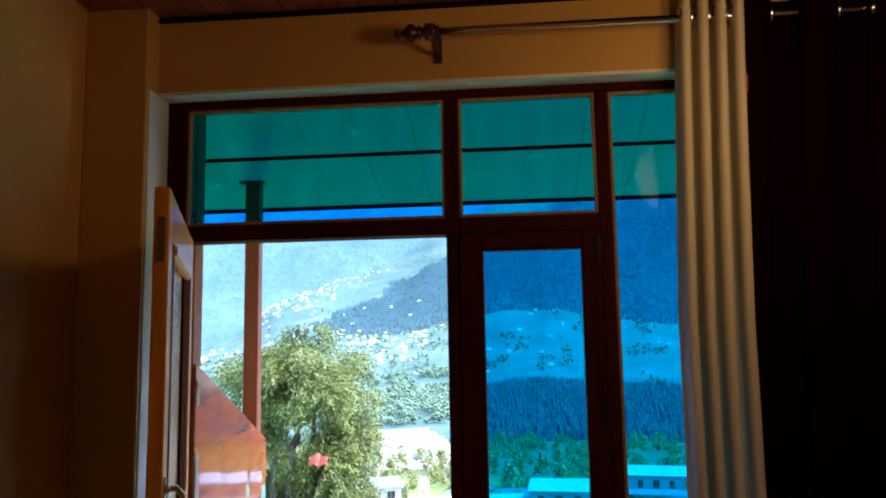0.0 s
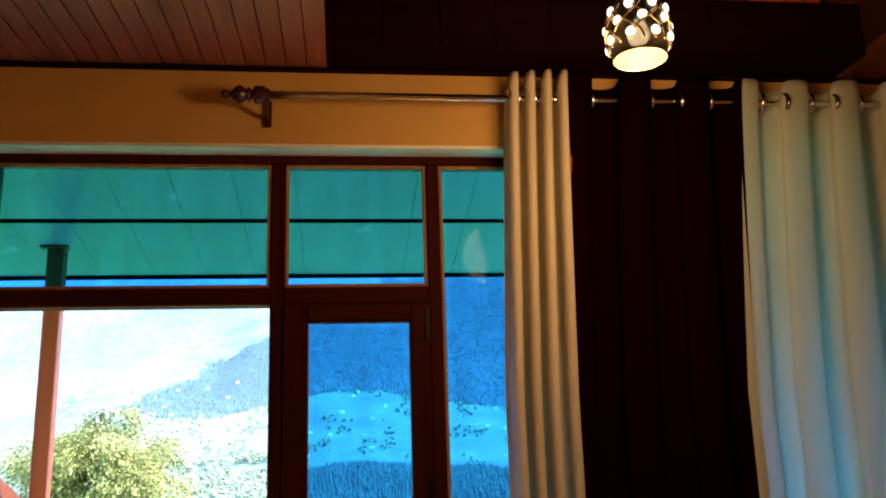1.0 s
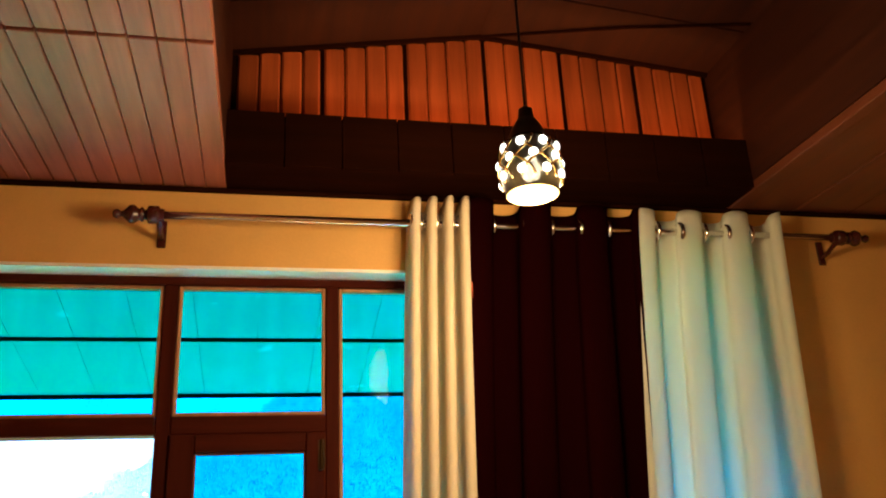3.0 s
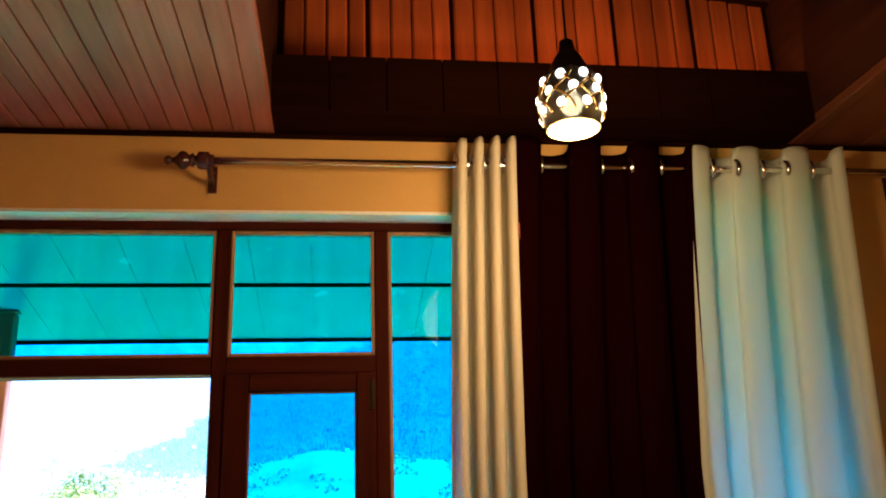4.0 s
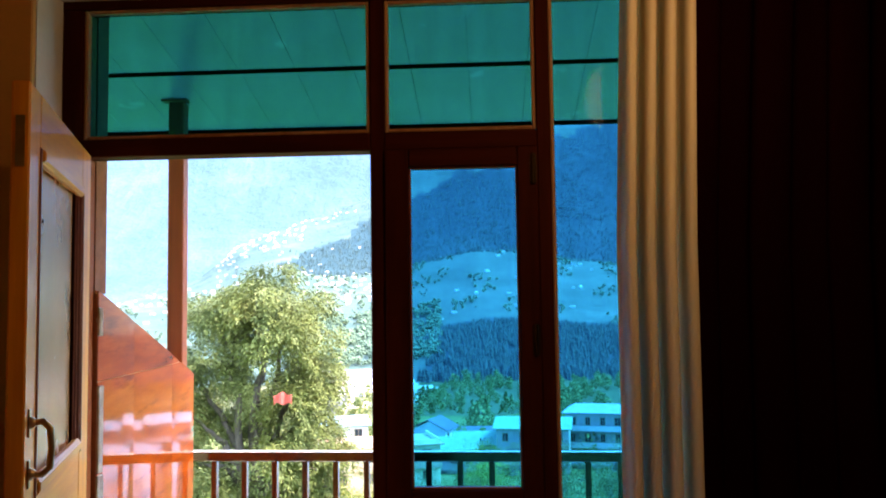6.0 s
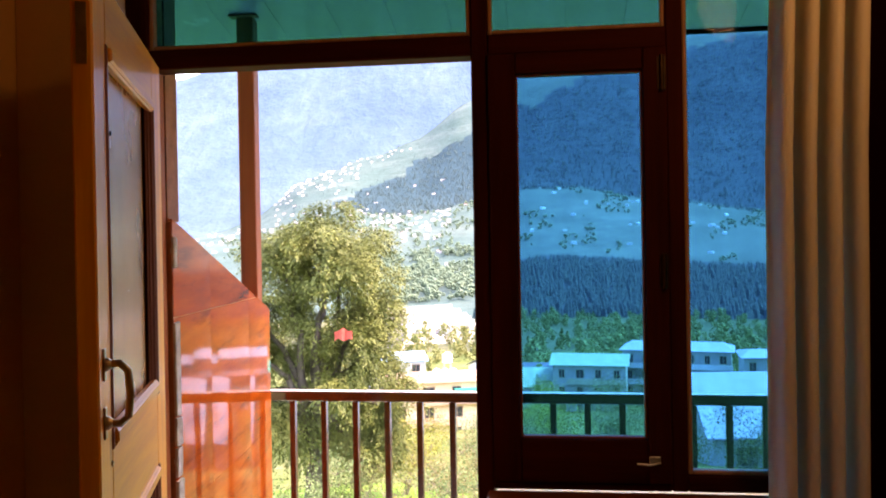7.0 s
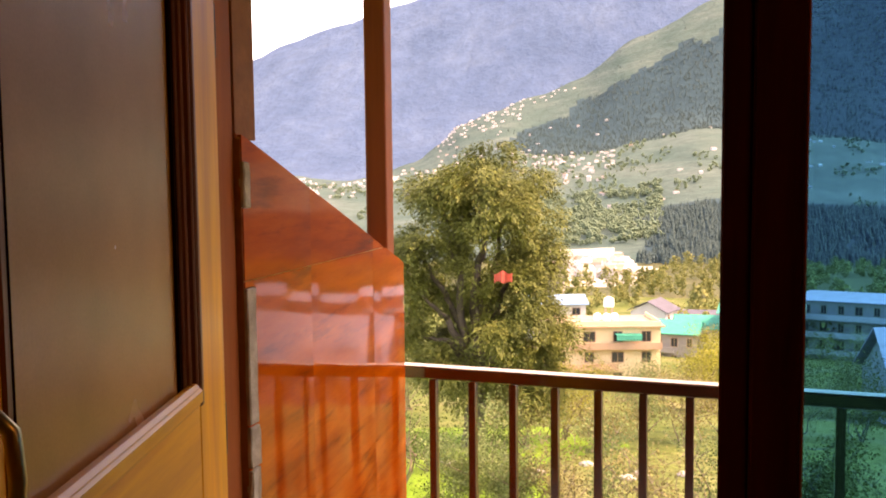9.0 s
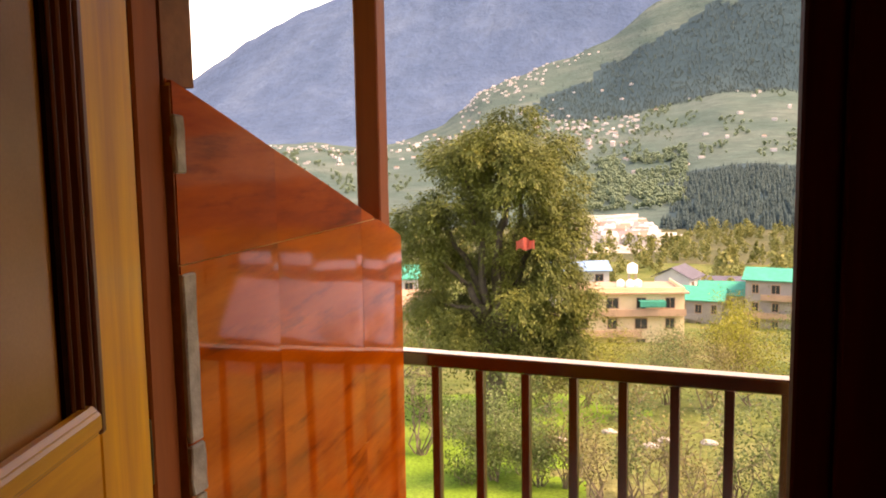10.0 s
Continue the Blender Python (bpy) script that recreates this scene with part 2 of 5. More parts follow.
M_CREAM_THICK = cloth("gathered_cream_cloth", (0.80, 0.68, 0.50), (0.95, 0.90, 0.72), 0.22)
M_MAROON = cloth("maroon_velvet", (0.0075, 0.0007, 0.0010), (0.05, 0.005, 0.006), 0.0, 0.9, spec=0.0)
M_CHROME = plain("chrome_rod", (0.80, 0.78, 0.76), 0.12, 0.04, 10, 1.0, 0.0)
M_FINIAL = plain("dark_brown_finial", (0.055, 0.010, 0.007), 0.25, 0.2, 30, bump=0.02)
M_TAG = plain("orange_label_cloth", (0.65, 0.13, 0.05), 0.8)
M_BLACK = plain("black_lamp_metal", (0.012, 0.012, 0.014), 0.35, 0.1, 10, 0.5, 0.02)
M_GOLD = plain("gold_wire", (0.90, 0.68, 0.32), 0.25, 0.1, 20, 1.0, 0.0)
# crystals given their own glow in place of bulb light shining through
M_CRYSTAL = glowing("glowing_crystal", (1.0, 0.88, 0.66), 0.09)
M_BULB = glowing("lit_bulb", (1.0, 0.80, 0.45), 3.0)
M_SHADE_IN = veil("pale_shade_lining", (0.30, 0.20, 0.08), 0.35, 0.6)
M_SMOKED = veil("smoked_lamp_shade", (0.05, 0.04, 0.03), 0.14)
M_BARK = plain("grey_bark", (0.075, 0.058, 0.042), 0.95, 0.35, 5, bump=0.8, fine=18)
M_TWIG = plain("grey_brown_twig", (0.16, 0.12, 0.085), 0.9, 0.3, 5)
M_WILLOW = leafy("willow_leaves", (0.074, 0.098, 0.024), (0.158, 0.174, 0.046), through_weight=0.18)
M_BUSH = leafy("grey_green_leaves", (0.09, 0.13, 0.05), (0.26, 0.33, 0.15))
M_BUSH_D = leafy("deep_green_leaves", (0.03, 0.055, 0.012), (0.09, 0.15, 0.035))
M_BUSH_Y = leafy("yellow_green_leaves", (0.16, 0.17, 0.03), (0.38, 0.36, 0.07))
M_BUSH_T = leafy("dry_tan_leaves", (0.15, 0.13, 0.06), (0.32, 0.28, 0.13))
# needle and wood greens pulled towards blue for distance haze
M_FIR = leafy("hazed_conifer_needles", (0.020, 0.048, 0.057), (0.027, 0.058, 0.066), 0.8, 0.0)
M_CLUMP = leafy("hazed_wood_leaves", (0.100, 0.165, 0.120), (0.165, 0.235, 0.165), 0.8, 0.25)
M_GROVE = leafy("valley_tree_leaves", (0.13, 0.16, 0.06), (0.30, 0.29, 0.12), 0.8, 0.4)
M_CLOTH_RED = plain("faded_red_cloth", (0.62, 0.13, 0.10), 0.8)
M_LAWN = land("lawn_grass", [(0.3, (0.068, 0.155, 0.016)), (0.5, (0.112, 0.22, 0.026)), (0.72, (0.16, 0.25, 0.045))], 0.35, 9.0, bump=0.5, dist=0.05)
M_SCRUB = land("scrub_ground", [(0.3, (0.055, 0.095, 0.022)), (0.5, (0.115, 0.145, 0.042)), (0.7, (0.19, 0.18, 0.08))], 0.12, 2.5, bump=0.7, dist=0.3)
M_MEADOW = land("dry_valley_meadow", [(0.3, (0.052, 0.066, 0.030)), (0.5, (0.078, 0.086, 0.042)), (0.72, (0.115, 0.110, 0.060))], 0.04, 0.4, bump=0.6, dist=0.8)
M_RIVER = land("white_river_gravel", [(0.3, (0.22, 0.20, 0.17)), (0.5, (0.38, 0.36, 0.32)), (0.7, (0.58, 0.56, 0.52))], 0.03, 0.3, bump=0.3, dist=1.0)
# field and forest colours carry the blue of distance haze
M_TERRACE = land("hazed_terraced_fields", [(0.30, (0.035, 0.073, 0.063)), (0.44, (0.051, 0.091, 0.080)), (0.56, (0.065, 0.103, 0.090)), (0.70, (0.094, 0.128, 0.114))], 0.012, 0.10, bump=0.4, dist=4.0, stretch=(0.5, 0.8, 3.2), speck=0.30)
M_FOREST = land("hazed_forest_slope", [(0.3, (0.017, 0.045, 0.056)), (0.55, (0.023, 0.055, 0.066)), (0.75, (0.031, 0.066, 0.075))], 0.006, 0.05, bump=0.3, dist=8.0, speck=0.18)


# ---- builders ----
def box(bm, lo, hi, bevel=0.0, m=None):
    """A box from corner to corner, with its edges taken off by bevel."""
    size, mid = [b - a for a, b in zip(lo, hi)], [(a + b) / 2 for a, b in zip(lo, hi)]
    made = bmesh.ops.create_cube(bm, size=1.0, matrix=Matrix.Translation(mid) @ Matrix.Diagonal((*size, 1)))["verts"]
    if bevel:
        edges = list({e for v in made for e in v.link_edges})
        made = bmesh.ops.bevel(bm, geom=edges, offset=bevel, segments=1, affect="EDGES")["verts"]
    if m is not None:
        bmesh.ops.transform(bm, matrix=m, verts=list({v for v in made}))
    return bm


def boxes(*items, bevel=0.0):
    bm = bmesh.new()
    for lo, hi in items:
        box(bm, lo, hi, bevel)
    return bm


def turned(bm, profile, segments=24, m=None, cap=True):
    """A turned body: profile of (radius, z) round the z axis."""
    rings = []
    for r, z in profile:
        rings.append([bm.verts.new((r * math.cos(2 * math.pi * i / segments), r * math.sin(2 * math.pi * i / segments), z)) for i in range(segments)])
    for a, b in zip(rings, rings[1:]):
        for i in range(segments):
            bm.faces.new((a[i], a[(i + 1) % segments], b[(i + 1) % segments], b[i]))
    if cap:
        bm.faces.new(rings[0][::-1])
        bm.faces.new(rings[-1])
    if m is not None:
        bmesh.ops.transform(bm, matrix=m, verts=[v for ring in rings for v in ring])
    return bm


def tube(bm, points, radius, segments=8, taper=1.0):
    """A round bar along points."""
    pts = [Vector(p) for p in points]
    rings = []
    for k, p in enumerate(pts):
        way = (pts[min(k + 1, len(pts) - 1)] - pts[max(k - 1, 0)]).normalized()
        side = way.cross(Vector((0.31, 0.17, 0.93))).normalized()
        up = side.cross(way)
        r = radius * (1 + (taper - 1) * k / max(1, len(pts) - 1))
        rings.append([bm.verts.new(p + r * (math.cos(2 * math.pi * i / segments) * side + math.sin(2 * math.pi * i / segments) * up)) for i in range(segments)])
    for a, b in zip(rings, rings[1:]):
        for i in range(segments):
            bm.faces.new((a[i], a[(i + 1) % segments], b[(i + 1) % segments], b[i]))
    bm.faces.new(rings[0][::-1])
    bm.faces.new(rings[-1])
    return bm


def part(name, bm, material, parent=None, label="", smooth=False):
    """Links a bmesh as one mesh object, under a thing or under a part."""
    data = bpy.data.meshes.new(name)
    if smooth:
        for f in bm.faces:
            f.smooth = True
    bm.normal_update()
    bm.to_mesh(data)
    bm.free()
    for x in material if isinstance(material, (list, tuple)) else (material,):
        data.materials.append(x)
    ob = new(name, data)
    if parent is not None:
        ob.parent = parent
    if label:
        ob["label"] = label
    return ob


def thing(name, label, category, group="", kind="", at=None):
    ob = new(name)
    if at is not None:
        ob.matrix_world = at
    return tagged(ob, label, category, group, kind)


def setting(name, bm, material, label, category):
    return tagged(part(name, bm, material), label, category, kind="structure")


# ---- the room ----
FACE, OUT = -0.10, 0.14             # inner and outer face of the window wall
LEFT, RIGHT, BACK, CEIL = -1.24, 3.30, -4.30, 2.87
TRAY_L, TRAY_R, TRAY_N = 0.19, 2.06, -2.3
HEAD, SILL = 2.587, 0.85            # top and bottom of the window frame
WIN_L, WIN_R, DOOR_R = -1.028, 2.12, 0.05

setting("floor", boxes(((LEFT - 0.15, BACK - 0.15, -0.2), (RIGHT + 0.15, OUT, 0.0))), M_FLOOR, "beige tiled room floor in the shade", "floor")
setting("wall_north", boxes(((LEFT - 0.15, FACE, 0), (WIN_L, OUT, 3.75)), ((WIN_L, FACE, HEAD), (WIN_R, OUT, 3.75)), ((WIN_R, FACE, 0), (RIGHT + 0.15, OUT, 3.75)),
        ((DOOR_R, FACE, 0), (WIN_R, OUT, SILL - 0.03))), M_WALL, "yellow painted wall round the wooden window frame", "wall")
setting("wall_pier", boxes(((LEFT, FACE - 0.10, 0), (WIN_L + 0.012, FACE, CEIL)), bevel=0.004), M_WALL, "yellow painted pier beside the door", "wall")
setting("wall_west", boxes(((LEFT - 0.15, BACK, 0), (LEFT, FACE, 3.75))), M_WALL, "yellow painted side wall in shade", "wall")
setting("wall_east", boxes(((RIGHT, BACK, 0), (RIGHT + 0.15, FACE, 3.75))), M_WALL, "yellow painted side wall", "wall")
setting("wall_south", boxes(((LEFT - 0.15, BACK - 0.15, 0), (RIGHT + 0.15, BACK, 3.75))), M_WALL, "yellow painted back wall", "wall")
setting("roof_slab", boxes(((LEFT - 0.15, BACK - 0.15, 3.75), (RIGHT + 0.15, OUT, 3.9))), M_CEMENT, "plain grey roof slab over the room", "roof")
# pale plaster lining of the window recess
setting("trim_reveal", boxes(((WIN_L, FACE - 0.003, HEAD - 0.010), (WIN_R, -0.022, HEAD + 0.002)), ((WIN_L - 0.002, FACE - 0.08, 0), (WIN_L + 0.016, -0.022, HEAD - 0.012))),
        M_REVEAL, "cream painted edge of the window recess", "trim")


def board_ceiling(x0, x1, y0, y1, z, width, joint):
    """Tongue-and-groove boards along y, butted at a cross joint, in one mesh."""
    bm = bmesh.new()
    n = max(1, round((x1 - x0) / width))
    w = (x1 - x0) / n
    for i in range(n):
        for a, b in ((y0, joint), (joint + 0.012, y1)):
            drop = random.uniform(0, 0.003)
            box(bm, (x0 + i * w + 0.0012, a, z - drop), (x0 + (i + 1) * w - 0.0012, b, z + 0.02), 0.003)
    box(bm, (x0, y0, z + 0.012), (x1, y1, z + 0.03))
    return bm


bm = board_ceiling(LEFT, TRAY_L, BACK, FACE, CEIL, 0.069, -0.975)
setting("ceiling", bm, M_CEIL, "low ceiling of varnished reddish wooden boards", "ceiling")
bm = board_ceiling(TRAY_R + 0.05, RIGHT, BACK, FACE, CEIL, 0.24, -1.02)
box(bm, (TRAY_R, BACK, CEIL - 0.006), (TRAY_R + 0.05, FACE, CEIL + 0.03), 0.004)
box(bm, (TRAY_L, BACK, CEIL), (TRAY_R, TRAY_N, CEIL + 0.03))
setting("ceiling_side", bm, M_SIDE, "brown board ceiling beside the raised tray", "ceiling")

# raised tray with a shallow pitched top
RIDGE_X, RIDGE_Z, EAVE_L, EAVE_R = 1.11, 3.55, 3.40, 3.455
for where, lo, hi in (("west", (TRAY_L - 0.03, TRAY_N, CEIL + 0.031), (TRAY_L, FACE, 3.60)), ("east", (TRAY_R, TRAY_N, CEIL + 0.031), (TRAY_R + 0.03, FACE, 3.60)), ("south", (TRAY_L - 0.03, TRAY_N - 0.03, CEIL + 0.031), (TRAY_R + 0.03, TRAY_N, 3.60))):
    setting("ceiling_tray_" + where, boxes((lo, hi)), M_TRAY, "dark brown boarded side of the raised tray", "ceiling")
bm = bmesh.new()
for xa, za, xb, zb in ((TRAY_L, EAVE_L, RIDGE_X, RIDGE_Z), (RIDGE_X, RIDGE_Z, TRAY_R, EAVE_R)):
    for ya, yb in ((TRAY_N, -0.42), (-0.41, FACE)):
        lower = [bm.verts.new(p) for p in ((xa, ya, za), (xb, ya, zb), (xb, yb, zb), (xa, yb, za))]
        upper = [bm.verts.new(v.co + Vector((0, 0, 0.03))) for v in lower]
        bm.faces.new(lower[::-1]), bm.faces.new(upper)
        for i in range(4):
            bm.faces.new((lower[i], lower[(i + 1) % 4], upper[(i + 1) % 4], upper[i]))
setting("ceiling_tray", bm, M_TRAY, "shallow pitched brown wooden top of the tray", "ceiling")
bm = bmesh.new()
tube(bm, ((RIDGE_X, FACE - 0.02, RIDGE_Z - 0.004), (1.63, -0.34, 3.487), (2.05, -0.47, 3.452)), 0.006, 6)
tube(bm, ((TRAY_L, FACE - 0.02, EAVE_L - 0.004), (RIDGE_X, FACE - 0.02, RIDGE_Z - 0.004), (TRAY_R, FACE - 0.02, EAVE_R - 0.004)), 0.012, 6)
setting("trim_tray", bm, M_TRIM_AND_SHADE, "dark beading along the tray top", "trim")
setting("trim_ceiling", boxes(((LEFT, FACE - 0.022, CEIL - 0.022), (RIGHT, FACE, CEIL - 0.007)), bevel=0.004), M_TRIM_AND_SHADE, "dark wooden strip where wall meets ceiling", "trim")
# near-black boards stand for the shade over the panelling's lower part
shade_boards = [((TRAY_L + k * 0.187 + 0.002, -0.300, CEIL + 0.001), (TRAY_L + (k + 1) * 0.187 - 0.002, -0.282, 3.062)) for k in range(10)]
setting("trim_fascia", boxes(*shade_boards, ((TRAY_L, -0.281, CEIL + 0.021), (TRAY_R, -0.278, 3.058)), ((TRAY_L, -0.281, CEIL + 0.001), (TRAY_R, FACE, CEIL + 0.02))), M_TRIM_AND_SHADE, "dark boards that stand for the shade low on the panelling", "trim")
led = thing("light_strip", "unseen warm light strip added behind the dark boards", "light strip")
part("strip_base", boxes(((TRAY_L + 0.03, -0.278, 2.965), (TRAY_R - 0.03, -0.255, 2.975))), M_STEEL_PALE, led)

# orange ribbed panelling behind and above the dark boards, four ribs to a sheet
slat_wall = thing("wall_panelling", "orange ribbed wooden panelling lit from below", "wall panelling", kind="structure")


def tray_top(x):
    return EAVE_L + (RIDGE_Z - EAVE_L) * (x - TRAY_L) / (RIDGE_X - TRAY_L) if x < RIDGE_X else RIDGE_Z + (EAVE_R - RIDGE_Z) * (x - RIDGE_X) / (TRAY_R - RIDGE_X)


bm = bmesh.new()
outline = ((TRAY_L, 2.90), (TRAY_R, 2.90), (TRAY_R, EAVE_R - 0.004), (RIDGE_X, RIDGE_Z - 0.004), (TRAY_L, EAVE_L - 0.004))
front, rear = ([bm.verts.new((x, y, z)) for x, z in outline] for y in (FACE - 0.004, FACE - 0.001))
bm.faces.new(front), bm.faces.new(rear[::-1])
for i in range(5):
    bm.faces.new((front[i], rear[i], rear[(i + 1) % 5], front[(i + 1) % 5]))
bmesh.ops.recalc_face_normals(bm, faces=bm.faces[:])
part("backing", bm, M_TRIM_AND_SHADE, slat_wall, "dark board behind the ribs")
x, rib = TRAY_L + 0.02, 0
while x < TRAY_R - 0.07:
    gap = 0.016 if rib % 4 == 3 else 0.004
    x1 = x + 0.077 - gap
    bm = bmesh.new()
    box(bm, (x, FACE - 0.016 - random.uniform(0, 0.004), 2.90), (x1, FACE - 0.002, min(tray_top(x), tray_top(x1)) - 0.004), 0.007)
    part("slat", bm, M_SLAT, slat_wall)
    x, rib = x + 0.077, rib + 1

# ---- window frame, panes and the closed casement ----
window = thing("window_1", "mahogany stained window frame with blue tinted panes", "window", kind="structure")
Y0, Y1 = -0.022, 0.058


def bar(name, lo, hi, mat, parent=window, bevel=0.004, label=""):
    return part(name, boxes((lo, hi), bevel=bevel), mat, parent, label)


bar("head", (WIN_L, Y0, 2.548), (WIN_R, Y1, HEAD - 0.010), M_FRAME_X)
# one jamb in two colours: dark room side, lighter outer half painted as daylit
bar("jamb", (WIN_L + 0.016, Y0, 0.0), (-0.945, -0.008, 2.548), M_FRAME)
bar("rebate", (WIN_L + 0.016, -0.007, 0.0), (-0.934, Y1, 2.548), M_JAMB, label="outer half of the jamb, coloured lighter for daylight")
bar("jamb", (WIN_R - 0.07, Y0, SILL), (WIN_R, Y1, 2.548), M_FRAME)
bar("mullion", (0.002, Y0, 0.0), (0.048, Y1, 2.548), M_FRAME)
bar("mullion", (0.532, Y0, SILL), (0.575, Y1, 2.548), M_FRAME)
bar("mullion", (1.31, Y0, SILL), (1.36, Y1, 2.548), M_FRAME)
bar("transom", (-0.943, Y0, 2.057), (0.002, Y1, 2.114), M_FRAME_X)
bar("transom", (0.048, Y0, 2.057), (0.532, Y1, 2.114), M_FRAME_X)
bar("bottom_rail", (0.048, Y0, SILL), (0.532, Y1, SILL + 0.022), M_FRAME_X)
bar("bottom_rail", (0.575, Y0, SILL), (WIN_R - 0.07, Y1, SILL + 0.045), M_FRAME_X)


def pane(x0, x1, z0, z1, parent=window, y=0.012, b=0.012, mat=M_BEAD):
    """A pane in its opening with a raw wooden bead all round."""
    for lo, hi in (((x0, y - 0.026, z0), (x0 + b, y, z1)), ((x1 - b, y - 0.026, z0), (x1, y, z1)), ((x0 + b, y - 0.026, z1 - b), (x1 - b, y, z1)), ((x0 + b, y - 0.026, z0), (x1 - b, y, z0 + b))):
        part("bead", boxes((lo, hi), bevel=0.003), mat, parent, "pale unstained bead")
    g = part("pane", boxes(((x0 - 0.004, y + 0.001, z0 - 0.004), (x1 + 0.004, y + 0.006, z1 + 0.004))), M_GLASS, parent, "blue tinted glass")
    return g


pane(-0.942, 0.001, 2.115, 2.547)
pane(0.049, 0.531, 2.115, 2.547)
pane(0.576, 1.309, SILL + 0.046, 2.547)
pane(1.361, WIN_R - 0.071, SILL + 0.046, 2.547)

sash = new("casement")
sash.parent = window
SB, ST, SX0, SX1 = SILL + 0.0225, 2.0565, 0.0485, 0.5315
GX0, GX1, GZ0, GZ1 = 0.124, 0.468, 0.992, 1.999
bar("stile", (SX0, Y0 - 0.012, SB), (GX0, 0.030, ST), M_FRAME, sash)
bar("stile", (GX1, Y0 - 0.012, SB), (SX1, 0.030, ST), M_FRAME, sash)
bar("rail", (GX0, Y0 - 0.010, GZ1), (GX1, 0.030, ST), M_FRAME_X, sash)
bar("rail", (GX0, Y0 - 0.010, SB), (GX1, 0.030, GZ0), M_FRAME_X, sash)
pane(GX0, GX1, GZ0, GZ1, sash, 0.006, 0.006, M_JAMB)


def hinge(z, x):
    bm = boxes(((x - 0.011, Y0 - 0.016, z - 0.045), (x - 0.002, Y0 - 0.012, z + 0.045)), ((x + 0.002, Y0 - 0.016, z - 0.045), (x + 0.011, Y0 - 0.012, z + 0.045)))
    turned(bm, [(0.006, z - 0.048), (0.007, z), (0.006, z + 0.048)], 10, Matrix.Translation((x, Y0 - 0.018, 0)))
    return bm


for z in (1.985, 1.45):
    part("hinge", hinge(z, 0.518), M_HINGE, sash, "tarnished brass hinge")
bm = boxes(((0.470, Y0 - 0.018, 0.930), (0.500, Y0 - 0.012, 0.950)), bevel=0.002)
tube(bm, ((0.494, Y0 - 0.03, 0.950), (0.496, Y0 - 0.034, 0.938), (0.47, Y0 - 0.036, 0.932), (0.435, Y0 - 0.034, 0.934)), 0.005, 8, 0.6)
part("latch", bm, M_STEEL_PALE, sash, "pale metal casement latch")

bm = bmesh.new()
box(bm, (0.030, FACE - 0.035, SILL - 0.028), (WIN_R - 0.002, Y0 - 0.002, SILL - 0.002), 0.006)
setting("window_sill", bm, M_SILL, "reddish wooden sill board under the casement", "window sill")
setting("door_lining", boxes(((0.003, FACE - 0.03, 0), (DOOR_R - 0.003, Y0 - 0.001, SILL - 0.03)), bevel=0.004), M_FRAME, "mahogany lining at the foot of the door post", "trim")

# ---- the open door leaf ----
HINGE, SWING, LEAF_W, LEAF_T, LEAF_H = (-0.918, -0.098), 18.5, 0.895, 0.038, 2.046
# the leaf is modelled along local +x from the hinge, its seen face at y = 0, thickness towards -y (to the wall)
leaf_m = Matrix.Translation((HINGE[0], HINGE[1], 0.008)) @ Matrix.Rotation(radians(-90 + SWING), 4, "Z")
door = thing("door_1", "golden wooden door leaf standing open, with taupe upper panel", "door", kind="structure", at=leaf_m)
S, SF, P0, P1, L0, L1 = 0.150, 0.114, 1.146, 1.916, 0.16, 0.948
D0, D1 = 0.0, LEAF_T   # the seen face is at local +y side


def slab(name, lo, hi, mat, bevel=0.004, label="", parent=door):
    return part(name, boxes((lo, hi), bevel=bevel), mat, parent, label)


slab("stile", (-0.018, D0, 0), (S, D1, LEAF_H), M_DOOR)
slab("stile", (LEAF_W - SF, D0, 0), (LEAF_W, D1, LEAF_H), M_DOOR)
slab("rail", (S, D0, P1), (LEAF_W - SF, D1, LEAF_H), M_DOOR_X)
slab("rail", (S, D0, L1), (LEAF_W - SF, D1, P0), M_DOOR_X)
slab("rail", (S, D0, 0), (LEAF_W - SF, D1, L0), M_DOOR_X)
slab("panel", (S - 0.008, D0 + 0.012, P0 - 0.008), (LEAF_W - SF + 0.008, D0 + 0.020, P1 + 0.008), M_PANEL, 0, "smooth taupe panel")


def moulding(x0, x1, z0, z1, mat_v, mat_h):
    """A frame of stepped ribs round a panel; near-black strips stand for shade between the upright ribs."""
    hinge_side = ((0.0, 0.015, 0.006), (0.018, 0.026, 0.003), (0.036, 0.043, -0.003), (0.051, 0.056, -0.008))
    free_side = ((0.0, 0.012, 0.004), (0.026, 0.034, -0.006))
    for outer, way, ribs in ((x0, 1, hinge_side), (x1, -1, free_side)):
        bm = bmesh.new()
        for a, b, h in ribs:
            xa, xb = sorted((outer + way * a, outer + way * b))
            box(bm, (xa, D1 - 0.016, z0), (xb, D1 + h, z1), 0.003)
        part("moulding", bm, mat_v, door, "dark stepped moulding")
        # near-black strip stands for the shade deep between the ribs
        xa, xb = sorted((outer + way * 0.001, outer + way * (ribs[-1][1] + 0.015)))
        part("groove", boxes(((xa, D1 - 0.018, z0 + 0.002), (xb, D1 - 0.012, z1 - 0.002))), M_TRIM_AND_SHADE, door, "near-black strip standing for shade in the groove")
    for lo, hi in (((x0 + 0.020, z1 - 0.034), (x1 - 0.020, z1)), ((x0 + 0.020, z0), (x1 - 0.020, z0 + 0.042))):
        bm = boxes(((lo[0], D1 - 0.016, lo[1]), (hi[0], D1 + 0.006, hi[1])), bevel=0.006)
        mid = (lo[1] + hi[1]) / 2
        box(bm, (lo[0], D1 - 0.02, mid - 0.013), (hi[0], D1 + 0.010, mid + 0.013), 0.004)
        part("moulding", bm, mat_h, door)


